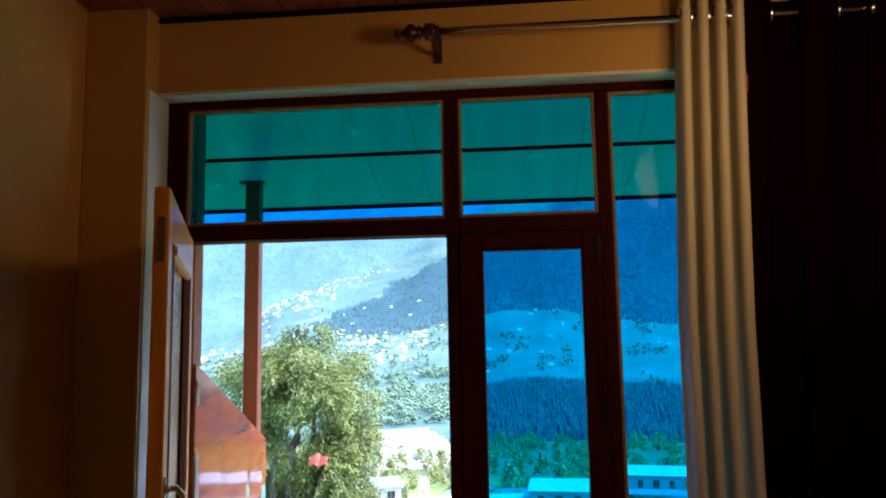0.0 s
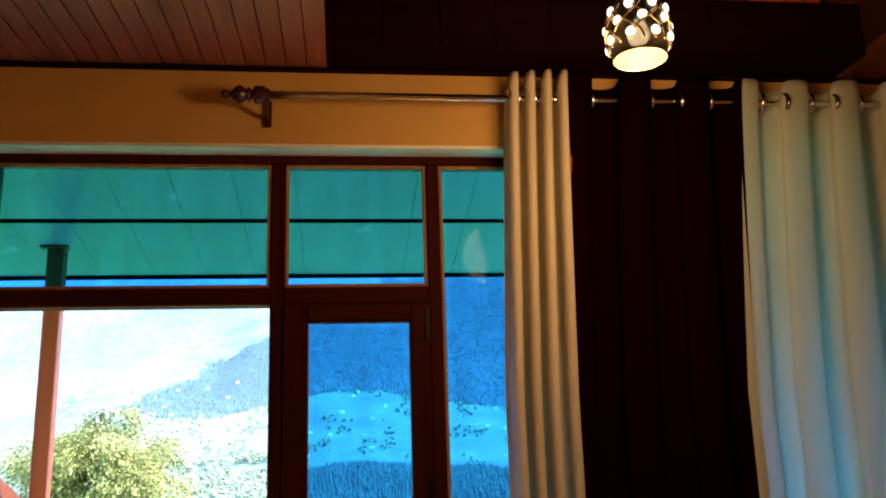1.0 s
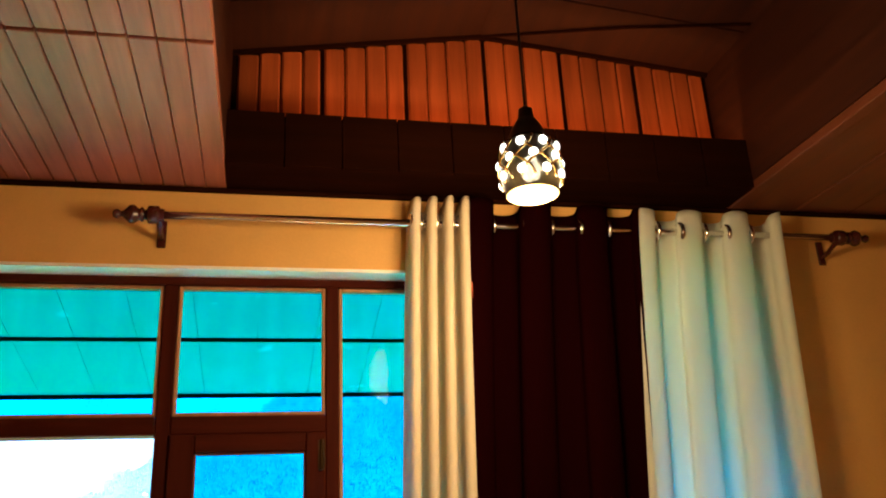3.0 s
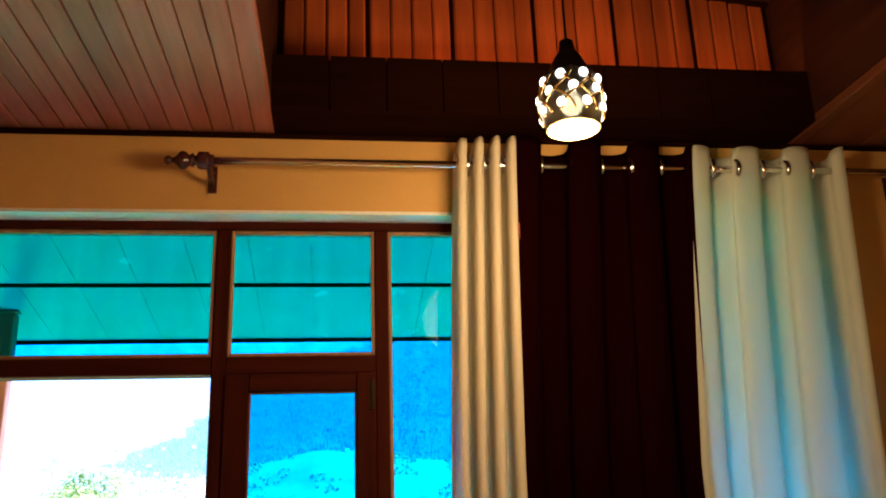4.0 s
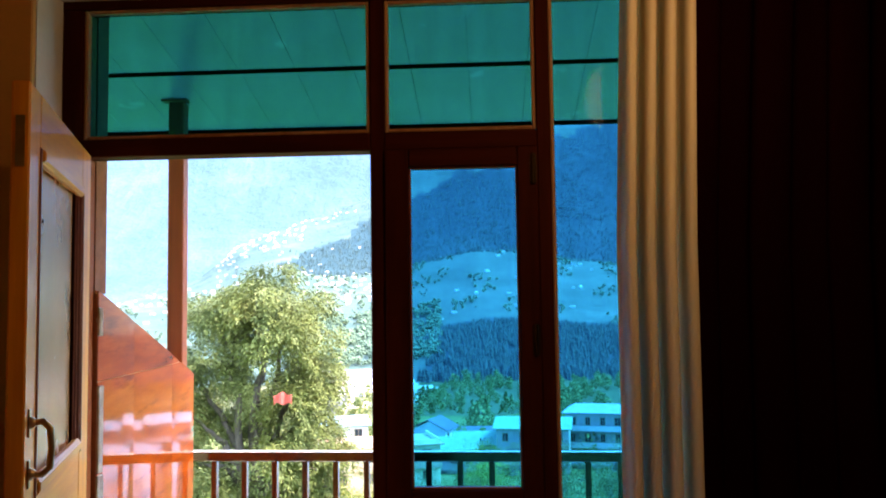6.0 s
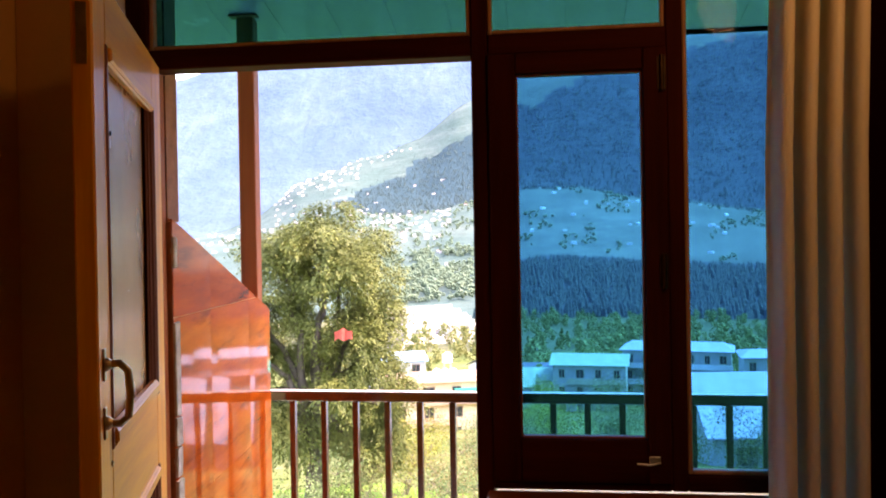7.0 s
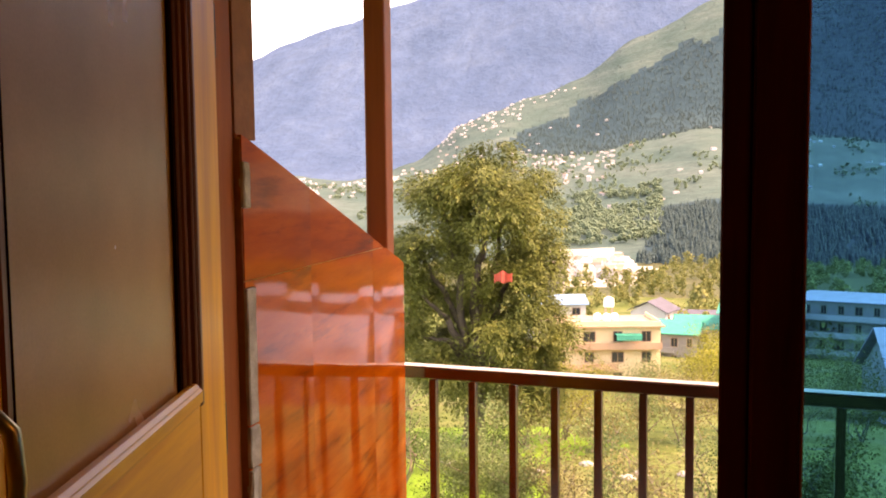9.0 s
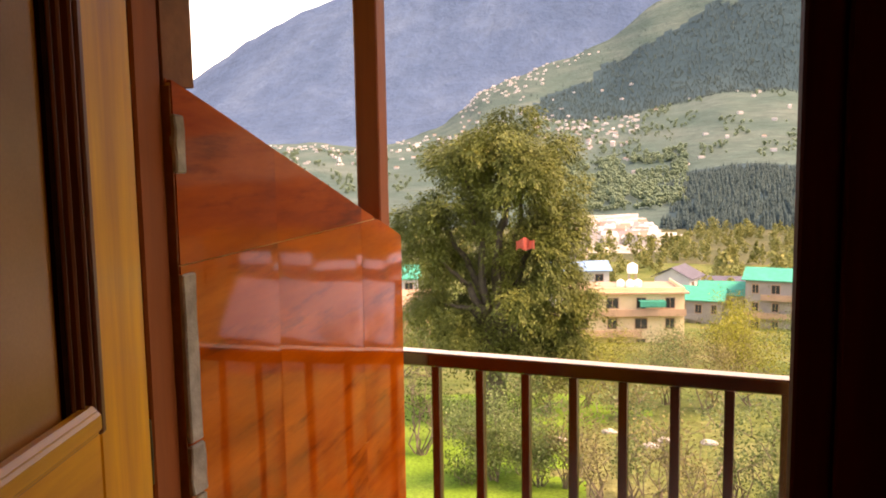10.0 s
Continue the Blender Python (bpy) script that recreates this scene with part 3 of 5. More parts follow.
moulding(S - 0.006, LEAF_W - SF + 0.006, P0 - 0.006, P1 + 0.006, M_MOULD, M_DOOR_X)
slab("panel", (S - 0.004, D0 + 0.008, L0 - 0.004), (LEAF_W - SF + 0.004, D0 + 0.016, L1 + 0.004), M_DOOR, 0, "golden wooden lower panel")
slab("raised_field", (S + 0.09, D0 + 0.012, L0 + 0.09), (LEAF_W - SF - 0.09, D1 - 0.006, L1 - 0.09), M_DOOR, 0.012)
moulding(S - 0.006, LEAF_W - SF + 0.006, L0 - 0.006, L1 + 0.006, M_MOULD, M_DOOR_X)
HX, HZ = LEAF_W - 0.040, 1.260
bm = bmesh.new()
arc = [(HX, D1 + 0.008, HZ + 0.054), (HX, D1 + 0.028, HZ + 0.056), (HX, D1 + 0.043, HZ + 0.042), (HX, D1 + 0.046, HZ), (HX, D1 + 0.043, HZ - 0.042), (HX, D1 + 0.028, HZ - 0.056), (HX, D1 + 0.008, HZ - 0.054)]
tube(bm, arc, 0.0075, 10)
pull = part("handle", bm, M_BRASS, door, "dull brass pull handle", True)
for z in (HZ + 0.054, HZ - 0.054):
    bm = boxes(((HX - 0.010, D1, z - 0.030), (HX + 0.010, D1 + 0.004, z + 0.030)), bevel=0.0018)
    turned(bm, [(0.014, 0), (0.012, 0.006), (0.008, 0.012)], 14, Matrix.Translation((HX, D1 + 0.003, z)) @ Matrix.Rotation(radians(-90), 4, "X"))
    part("back_plate", bm, M_BRASS, pull, "dull brass plate")
bm = turned(bmesh.new(), [(0.005, 0.008), (0.004, 0.012)], 8, Matrix.Translation((0.652, D0 + 0.012, 1.767)) @ Matrix.Rotation(radians(-90), 4, "X"))
part("nail", bm, M_BLACK, door, "dark nail head in the panel")
bm = turned(bmesh.new(), [(0.006, 0), (0.005, 0.003)], 10, Matrix.Translation((LEAF_W - 0.10, D1 + 0.001, P0 - 0.03)) @ Matrix.Rotation(radians(-90), 4, "X"))
part("screw_cap", bm, M_BRASS, door)
slab("lock_plate", (LEAF_W, 0.010, 1.86), (LEAF_W + 0.003, 0.028, 1.97), M_BRASS, 0, "dark metal bolt plate in the edge")
for z in (0.25, 1.05, 1.80):
    bm = turned(bmesh.new(), [(0.007, z - 0.05), (0.008, z), (0.007, z + 0.05)], 10, Matrix.Translation((-0.024, D1 - 0.008, 0)))
    part("hinge", bm, M_HINGE, door, "tarnished hinge")

# ---- balcony ----
# floor is out of view, kept pale to bounce light onto the door
setting("balcony_floor", boxes(((-1.6, OUT, -0.18), (3.4, 1.56, -0.02))), M_BALCONY, "unseen balcony floor, pale to bounce light", "balcony floor")
# blocks beside the room are out of view, added to block the sun
setting("wall_sun_blocks", boxes(((-9.0, BACK, -11.0), (9.0, OUT, -0.20)), ((-9.0, BACK, -0.20), (LEFT - 0.152, OUT, 3.9)), ((RIGHT + 0.152, BACK, -0.20), (9.0, OUT, 3.9))), M_CEMENT, "unseen grey cement blocks added round the room to block sun", "wall")
# unfinished brick and cement edge beside the door frame
edge_wall = tagged(part("wall_edge", boxes(((-1.03, 0.060, 0), (-0.9215, 0.0632, 1.615)), ((-1.03, 0.060, 1.616), (-0.932, 0.140, 2.60)), bevel=0.001), M_EDGE), "rough brown plaster edge with grey patches beside the door frame", "wall", kind="structure")
for z0, z1, y1 in ((0.02, 0.36, 0.104), (0.37, 0.62, 0.100), (0.63, 0.83, 0.106), (0.84, 0.93, 0.098), (0.935, 1.02, 0.102), (1.025, 1.31, 0.096), (1.475, 1.57, 0.086)):
    bm = boxes(((-0.934, 0.0605, z0), (-0.9145 + random.uniform(0, 0.002), y1, z1)), bevel=0.003)
    bmesh.ops.subdivide_edges(bm, edges=[e for e in bm.edges if e.calc_length() > 0.03], cuts=3)
    for v in bm.verts:
        if v.co.x > -0.92 or v.co.y > 0.09:
            v.co += 0.003 * noise.noise_vector(v.co * 40)
    part("brick", bm, M_PATCH, edge_wall)

# marble-clad side wall of the balcony with a falling top edge; local +y runs outwards along the wall
PA, PB = Vector((-0.918, 0.064, 0)), Vector((-1.035, 1.287, 0))
side_len = (PB - PA).length
side_m = Matrix.Translation(PA) @ Matrix.Rotation(math.atan2(-(PB - PA).x, (PB - PA).y), 4, "Z")
Z_A, Z_B = 1.624, 1.256
side = thing("side_wall", "balcony side wall clad in glossy orange-brown marble tiles", "wall", kind="structure", at=side_m)


def slope_top(y):
    return Z_A + (Z_B - Z_A) * y / side_len


def prism(bm, y0, y1, z0, z1, x0, x1, drop=0.0):
    """A piece of the wall between two depths, cut off by the falling top edge."""
    cut = lambda y: slope_top(y) - drop
    ring = [(y0, z0), (y1, z0)]
    a, b = min(z1, cut(y1)), min(z1, cut(y0))
    ring.append((y1, a))
    if cut(y0) > z1 > cut(y1):
        ring.append((y0 + (y1 - y0) * (cut(y0) - z1) / (cut(y0) - cut(y1)), z1))
    ring.append((y0, b))
    if min(a, b) <= z0 + 0.01:
        ring = [(y0, z0), (y0 + (y1 - y0) * min(1, (cut(y0) - z0) / max(1e-6, cut(y0) - cut(y1))), z0), (y0, b)]
    one = [bm.verts.new((x0, y, z)) for y, z in ring]
    two = [bm.verts.new((x1, y, z)) for y, z in ring]
    k = len(ring)
    bm.faces.new(one[::-1]), bm.faces.new(two)
    for i in range(k):
        bm.faces.new((one[i], one[(i + 1) % k], two[(i + 1) % k], two[i]))
    bmesh.ops.recalc_face_normals(bm, faces=bm.faces[:])
    return bm


def tile_piece(y0, y1, z0, z1, thick=0.011, bow=0.0022, columns=12):
    """A tile cut by the falling top edge; its polished face falls back a little towards the upright joints."""
    bm = prism(bmesh.new(), y0, y1, z0, z1, -thick, -0.0028)
    knee = y0 + (y1 - y0) * (slope_top(y0) - z1) / max(1e-6, slope_top(y0) - slope_top(y1))
    stops = sorted({y0 + (y1 - y0) * k / columns for k in range(columns + 1)} | ({knee} if y0 < knee < y1 else set()))
    stops = [y for y in stops if min(z1, slope_top(y)) > z0 + 0.001]
    pairs = [[bm.verts.new((-bow * abs(2 * (y - y0) / (y1 - y0) - 1) ** 3, y, z)) for z in (z0, min(z1, slope_top(y)))] for y in stops]
    for a, b in zip(pairs, pairs[1:]):
        f = bm.faces.new((a[0], b[0], b[1], a[1]))
        f.smooth = True
        f.normal_update()
        if f.normal.x < 0:
            f.normal_flip()
    return bm


part("core", prism(bmesh.new(), 0.0, side_len - 0.012, -0.02, 3.0, -0.115, -0.0046, 0.004), M_GROUT, side)
part("coping", prism(bmesh.new(), 0.0, side_len - 0.008, 0.9, 3.0, -0.112, -0.0125, -0.003), M_TILE, side)
rows_z, cols_y = (-0.02, 0.125, 0.725, 1.325, 1.95), (0.0, 0.365, 0.875, side_len)
for z0, z1 in zip(rows_z, rows_z[1:]):
    for y0, y1 in zip(cols_y, cols_y[1:]):
        if slope_top(y0) > z0 + 0.02:
            g = 0.0012
            tile = part("tile", tile_piece(y0 + 0.0004, y1 - 0.0004, z0 + g, z1 - g), M_TILE, side)
            tile.rotation_euler = (0, random.uniform(-0.0005, 0.0005), random.uniform(-0.0008, 0.0008))

post = thing("roof_post", "square brown painted post holding the eaves", "post")
part("shaft", boxes(((-1.116, 1.148, 1.12), (-1.042, 1.212, 2.536)), bevel=0.004), M_POST, post)
part("cap_plate", boxes(((-1.140, 1.118, 2.529), (-1.018, 1.238, 2.536))), M_POST, post)

# eaves: boards that fall outwards, in two bays with a dark strip between
eaves = thing("eaves", "sloping pale boarded soffit of the eaves", "eaves", kind="structure")


def soffit_z(y):
    return 2.785 - 0.2185 * y


def soffit_board(x0, x1, y0, y1):
    bm = bmesh.new()
    low = [bm.verts.new((x, y, soffit_z(y))) for x, y in ((x0, y0), (x1, y0), (x1, y1), (x0, y1))]
    top = [bm.verts.new(v.co + Vector((0, 0, 0.015))) for v in low]
    bm.faces.new(low[::-1]), bm.faces.new(top)
    for i in range(4):
        bm.faces.new((low[i], low[(i + 1) % 4], top[(i + 1) % 4], top[i]))
    return bm


for k in range(34):
    x = -5.2 + k * 0.25
    for y0, y1 in ((OUT + 0.002, 0.874), (0.900, 1.48)):
        part("soffit_board", soffit_board(x + 0.001, x + 0.249, y0, y1), M_SOFFIT, eaves)
bm = bmesh.new()
for y0, y1, dz in ((0.872, 0.902, -0.004), (1.468, 1.492, -0.012)):
    v = [bm.verts.new((x, y, soffit_z(y) + h)) for x in (-5.2, 3.3) for y in (y0, y1) for h in (dz, 0.03)]
    for f in ((0, 1, 3, 2), (4, 6, 7, 5), (0, 2, 6, 4), (1, 5, 7, 3), (0, 4, 5, 1), (2, 3, 7, 6)):
        bm.faces.new([v[i] for i in f])
part("strip", bm, M_TRIM_AND_SHADE, eaves, "dark joint strip")
bm = bmesh.new()
v = [bm.verts.new((x, y, soffit_z(y) + h)) for x in (-5.25, 3.4) for y in (OUT, 1.52) for h in (0.018, 0.06)]
for f in ((0, 1, 3, 2), (4, 6, 7, 5), (0, 2, 6, 4), (1, 5, 7, 3), (0, 4, 5, 1), (2, 3, 7, 6)):
    bm.faces.new([v[i] for i in f])
part("roof_sheet", bm, M_CEMENT, eaves)

# railing, slightly askew to the wall
RZ = 0.868


def rail_y(x):
    return 1.385 - 0.03 * x


rail_turn = Matrix.Rotation(math.atan(-0.03), 4, "Z")
railing = thing("balcony_railing", "dark brown painted steel balcony railing", "railing", at=Matrix.Translation((0, rail_y(0), 0)) @ rail_turn)
bm = boxes(((-1.45, -0.027, RZ - 0.044), (3.2, 0.027, RZ)), bevel=0.004)
part("top_rail", bm, M_RAIL, railing)
# pale strip on the rail top stands for the light it catches
part("top_highlight", boxes(((-1.446, -0.023, RZ + 0.0002), (3.196, 0.023, RZ + 0.0015))), M_RAIL_LIGHT, railing, "pale strip painted as light on the rail top")
part("bottom_rail", boxes(((-1.45, -0.018, 0.08), (3.2, 0.018, 0.11)), bevel=0.003), M_RAIL, railing)
bal = boxes(((-0.014, -0.014, 0.11), (0.014, 0.014, RZ - 0.044)), bevel=0.002)
first = part("baluster", bal, M_RAIL, railing)
for k in range(-2, 28):
    o = first if k == -2 else new("baluster", first.data)
    o.parent = railing
    o.location = (-0.976 + 0.1495 * k, 0, 0)
for x in (-1.43, 3.18):
    part("end_post", boxes(((x - 0.02, -0.02, -0.02), (x + 0.02, 0.02, RZ - 0.044)), bevel=0.003), M_RAIL, railing)

# ---- curtain rod and curtains ----
RY, ROD_Z, R0, R1 = -0.205, 2.721, -0.008, 2.425
rod = thing("curtain_rod", "chrome curtain rod with dark turned finials", "curtain rod")
part("pole", tube(bmesh.new(), ((R0 - 0.02, RY, ROD_Z), (R1 + 0.02, RY, ROD_Z)), 0.0125, 16), M_CHROME, rod, "", True)
profile = [(0.0135, -0.012), (0.019, -0.010), (0.019, -0.002), (0.028, 0.0), (0.029, 0.004), (0.029, 0.030), (0.026, 0.034), (0.016, 0.038), (0.015, 0.044), (0.022, 0.048), (0.024, 0.053), (0.018, 0.058), (0.019, 0.062), (0.028, 0.072), (0.031, 0.080), (0.028, 0.090), (0.016, 0.102), (0.009, 0.110), (0.008, 0.116), (0.013, 0.121), (0.015, 0.129), (0.011, 0.137), (0.004, 0.140)]
for x, s in ((R0, -1), (R1, 1)):
    part("finial", turned(bmesh.new(), profile, 20, Matrix.Translation((x, RY, ROD_Z)) @ Matrix.Rotation(radians(90 * s), 4, "Y")), M_FINIAL, rod, "dark brown turned finial", True)
    bm = boxes(((x - 0.014 * 1, FACE - 0.010, ROD_Z - 0.075), (x + 0.014, FACE, ROD_Z + 0.02)), bevel=0.003)
    tube(bm, ((x, FACE - 0.008, ROD_Z - 0.045), (x, FACE - 0.05, ROD_Z - 0.038), (x, RY, ROD_Z - 0.016)), 0.009, 10)
    turned(bm, [(0.019, -0.016), (0.021, 0), (0.019, 0.016)], 16, Matrix.Translation((x, RY, ROD_Z)) @ Matrix.Rotation(radians(90), 4, "Y"))
    part("bracket", bm, M_FINIAL, rod, "dark brown wall bracket")


def curtain(name, label, x_top, x_low, folds, amp, mat, phase, seed, lift=0.08, hem=0.03, scallop=0.012):
    """An eyelet curtain in waves from the rod to the floor; folds grow softer and wander lower down."""
    rnd = random.Random(seed)
    wob = [rnd.uniform(-0.5, 0.5) for _ in range(12)]
    nu, nv = folds * 20, 44
    bm = bmesh.new()
    grid = []
    for j in range(nv + 1):
        f = j / nv
        z = ROD_Z + lift - (ROD_Z + lift - hem) * f ** 1.2
        xa, xb = (a + (b - a) * min(1, f * 2.2) for a, b in zip(x_top, x_low))
        line = []
        for i in range(nu + 1):
            u = i / nu
            ph = phase + 2 * math.pi * folds * (u + 0.035 * f * math.sin(5 * u + wob[0] * 4) * (1 + wob[1]))
            a = amp * (1 + 0.35 * math.sin(3.1 * u + 6 * wob[2] + 2 * f)) * (1 - 0.12 * f)
            y = RY + a * math.cos(ph) + 0.006 * f * math.sin(9 * u + 7 * f + wob[3] * 6)
            x = xa + (xb - xa) * u + 0.10 * (xb - xa) / folds * math.sin(2 * ph)
            dz = -scallop * (1 + math.cos(ph)) * max(0, 1 - f * 9)
            line.append(bm.verts.new((x, y, z + dz)))
        grid.append(line)
    for a, b in zip(grid, grid[1:]):
        for i in range(nu):
            bm.faces.new((a[i], a[i + 1], b[i + 1], b[i]))
    top = thing(name, label, "curtain", "curtains on the rod")
    body = part("drape", bm, mat, top, "", True)
    sol = body.modifiers.new("thickness", "SOLIDIFY")
    sol.thickness = 0.003
    # eyelets where the cloth crosses the rod
    for k in range(2 * folds):
        u = ((k + 0.5) * math.pi - phase) / (2 * math.pi * folds)
        while u < 0:
            u += 1 / folds
        if u > 1:
            continue
        x = x_top[0] + (x_top[1] - x_top[0]) * u
        ring = bmesh.new()
        pts = [(x, RY + 0.032 * math.cos(a), ROD_Z + 0.032 * math.sin(a)) for a in (2 * math.pi * q / 20 for q in range(21))]
        tube(ring, pts, 0.008, 8)
        part("eyelet", ring, M_CHROME, top, "chrome eyelet ring", True)
    return top


curtain("curtain", "cream eyelet curtain drawn tightly together on the rod", (0.795, 1.015), (0.752, 0.985), 4, 0.050, M_CREAM_THICK, 0.4, 3)
maroon = curtain("curtain", "dark maroon velvet eyelet curtain on the rod", (1.015, 1.645), (0.965, 1.575), 3, 0.045, M_MAROON, 2.6, 5, scallop=0.009)
curtain("curtain", "cream eyelet curtain glowing with daylight from behind", (1.640, 2.190), (1.545, 2.150), 3, 0.032, M_CREAM, 2.9, 8, scallop=0.016)
part("care_label", boxes(((0.986, -0.262, 2.445), (1.004, -0.259, 2.500))), M_TAG, maroon, "small orange label sewn into the edge")

# ---- pendant lamp ----
LX, LY, LZ = 0.962, -1.0, 2.484
lamp = thing("pendant_lamp", "lit pendant lamp with gold wires and crystals on a black shade", "pendant lamp", at=Matrix.Translation((LX, LY, LZ)))


def shade_r(z):
    return 0.057 + 0.018 * math.sin(min(1.0, max(0, z / 0.135)) * math.pi * 0.80 + 0.35)


outer = [(shade_r(k * 0.0135), k * 0.0135) for k in range(11)]
bm = turned(bmesh.new(), outer + [(r - 0.003, z) for r, z in outer[::-1]] + [outer[0]], 36, cap=False)
part("shade", bm, M_SMOKED, lamp, "smoked dark shade", True)
bm = turned(bmesh.new(), [(r - 0.0045, z) for r, z in outer], 36, cap=False)
part("lining", bm, M_SHADE_IN, lamp, "pale shade lining", True)
bm = turned(bmesh.new(), [(outer[-1][0], 0.136), (0.052, 0.148), (0.036, 0.185), (0.024, 0.205), (0.020, 0.208), (0.018, 0.235), (0.010, 0.240), (0.004, 0.246)], 28)
part("cap", bm, M_BLACK, lamp, "black conical cap", True)
part("cord", tube(bmesh.new(), ((0, 0, 0.244), (0.001, 0, 0.6), (0, 0, 1.045)), 0.0035, 8), M_BLACK, lamp)
part("bulb", turned(bmesh.new(), [(0.004, 0.036), (0.022, 0.046), (0.028, 0.062), (0.022, 0.086), (0.013, 0.10)], 20), M_BULB, lamp, "glowing bulb", True)
part("rim", tube(bmesh.new(), [(outer[0][0] * math.cos(a), outer[0][0] * math.sin(a), 0.0) for a in (2 * math.pi * q / 40 for q in range(41))], 0.003, 6), M_GOLD, lamp, "gold rim", True)
W = 8
for s in (1, -1):
    for k in range(W):
        pts = []
        for q in range(17):
            z = 0.022 + 0.112 * q / 16
            a = 2 * math.pi * (k + s * 1.5 * math.sin(math.pi * (q / 16 - 0.5)) / 2) / W
            r = shade_r(z) + 0.004
            pts.append((r * math.cos(a), r * math.sin(a), z))
        part("wire", tube(bmesh.new(), pts, 0.0034, 6), M_GOLD, lamp, "gold wire", True)
for row, z in enumerate((0.040, 0.078, 0.116)):
    for k in range(W):
        a = 2 * math.pi * (k + 0.5 * (row % 2) + 0.25) / W
        bm = bmesh.new()
        bmesh.ops.create_icosphere(bm, subdivisions=2, radius=0.0122)
        bmesh.ops.transform(bm, matrix=Matrix.Rotation(a, 4, "Z") @ Matrix.Translation((shade_r(z) + 0.004, 0, z)) @ Matrix.Diagonal((0.55, 1, 1, 1)), verts=bm.verts[:])
        part("crystal", bm, M_CRYSTAL, lamp, "faceted crystal with an added glow")


# ---- the valley ----
EYE = Vector((0.0, -1.0, 1.45))


def curve(points, x):
    """A smooth line through a few (x, y) points."""
    if x <= points[0][0]:
        return points[0][1]
    for (xa, ya), (xb, yb) in zip(points, points[1:]):
        if x <= xb:
            f = (x - xa) / (xb - xa)
            return ya + (yb - ya) * (f * f * (3 - 2 * f) * 0.5 + f * 0.5)
    return points[-1][1]


VALLEY = [(2, -8.5), (20, -8.8), (30, -9.8), (40, -11.1), (80, -18.0), (125, -26.3), (200, -31.5), (300, -40.0), (460, -49.5), (600, -56)]
WOOD_TOP = [(-60, -2.0), (-13, -2.0), (-5, -1.6), (0, -1.3), (2.5, -1.6), (5.4, -2.4), (10, -2.6), (16, -2.6), (60, -2.4)]
FIELD_TOP = [(-60, 1.5), (-15, 1.7), (-9, 2.4), (-5, 2.9), (-2, 3.4), (1, 3.4), (4.4, 2.8), (8, 2.3), (11.7, 2.1), (14, 2.5), (17, 1.5), (20, 0.7), (31, 0.3), (60, 0.0)]
RIDGE = [(-70, 13), (-30, 15.5), (-15, 14.5), (-2.3, 12.3), (5.2, 9.4), (8.7, 7.3), (11.7, 6.0), (14.7, 4.8), (16.9, 4.2), (18.1, 3.1), (20, 1.8), (23.1, 1.0), (31, 0.7), (60, 0.4)]
TREE_LINE = [(-60, 14), (-15, 13.2), (-3, 11), (2.6, 8.7), (4.9, 7.3), (8, 5.6), (11.7, 3.9), (13.9, 3.0), (15, 1.5), (16, 0.0)]
PEAKS = [(-90, 8), (-60, 13), (-15, 16.5), (5, 16.5), (12, 15.2), (17.1, 13.5), (20.9, 12.2), (24.6, 10.9), (28.5, 9.5), (30.4, 8.5), (32.2, 7.5), (34.1, 6.2), (36, 5.0), (45, 3.2), (70, 5), (100, 9)]


def rough_at(x, y, size, seed=0.0):
    return noise.fractal(Vector((x / size, y / size, seed)), 1.0, 2.0, 5)


def height(az, r):
    """Height of the land at an azimuth (degrees to the left of straight ahead) and a distance."""
    el = lambda a, d: EYE.z + d * math.tan(radians(a))
    x, y = -r * math.sin(radians(az)), r * math.cos(radians(az))
    wood, field, ridge = curve(WOOD_TOP, az), curve(FIELD_TOP, az), curve(RIDGE, az)
    prof = VALLEY + [(640, el(-5.2, 640)), (960, el(wood, 960)), (1600, el(field, 1600)), (2300, el(max(ridge, field + 0.05), 2300)), (2450, el(max(ridge, field), 2300) - 15)]
    z = curve(prof, r)
    amp = curve([(5, 0.05), (30, 0.25), (100, 0.8), (400, 0.6), (640, 1.5), (960, 7), (1600, 14), (2450, 26)], r)
    return z + amp * rough_at(x, y, curve([(5, 6), (100, 30), (600, 120), (2450, 420)], r))


def place(az, r, dz=0.0):
    return Vector((EYE.x - r * math.sin(radians(az)), EYE.y + r * math.cos(radians(az)), height(az, r) + dz))


def polar_sheet(radii, azimuths, zfun, matfun):
    bm = bmesh.new()
    grid = [[bm.verts.new((EYE.x - r * math.sin(radians(a)), EYE.y + r * math.cos(radians(a)), zfun(a, r))) for a in azimuths] for r in radii]
    full = abs(azimuths[-1] - azimuths[0]) > 350
    k = len(azimuths)
    for i in range(len(radii) - 1):
        for j in range(k if full else k - 1):
            f = bm.faces.new((grid[i][j], grid[i + 1][j], grid[i + 1][(j + 1) % k], grid[i][(j + 1) % k]))
            f.material_index = matfun(azimuths[j], radii[i])
            f.smooth = True
    bmesh.ops.recalc_face_normals(bm, faces=bm.faces[:])
    return bm


def in_forest(az, r):
    """Below the tree line of the mountain side, with an uneven edge."""
    el = math.degrees(math.atan((height(az, r) - EYE.z) / r))
    return el < curve(TREE_LINE, az) + 0.7 * noise.noise(Vector((az * 0.8, r / 160, 2.0)))


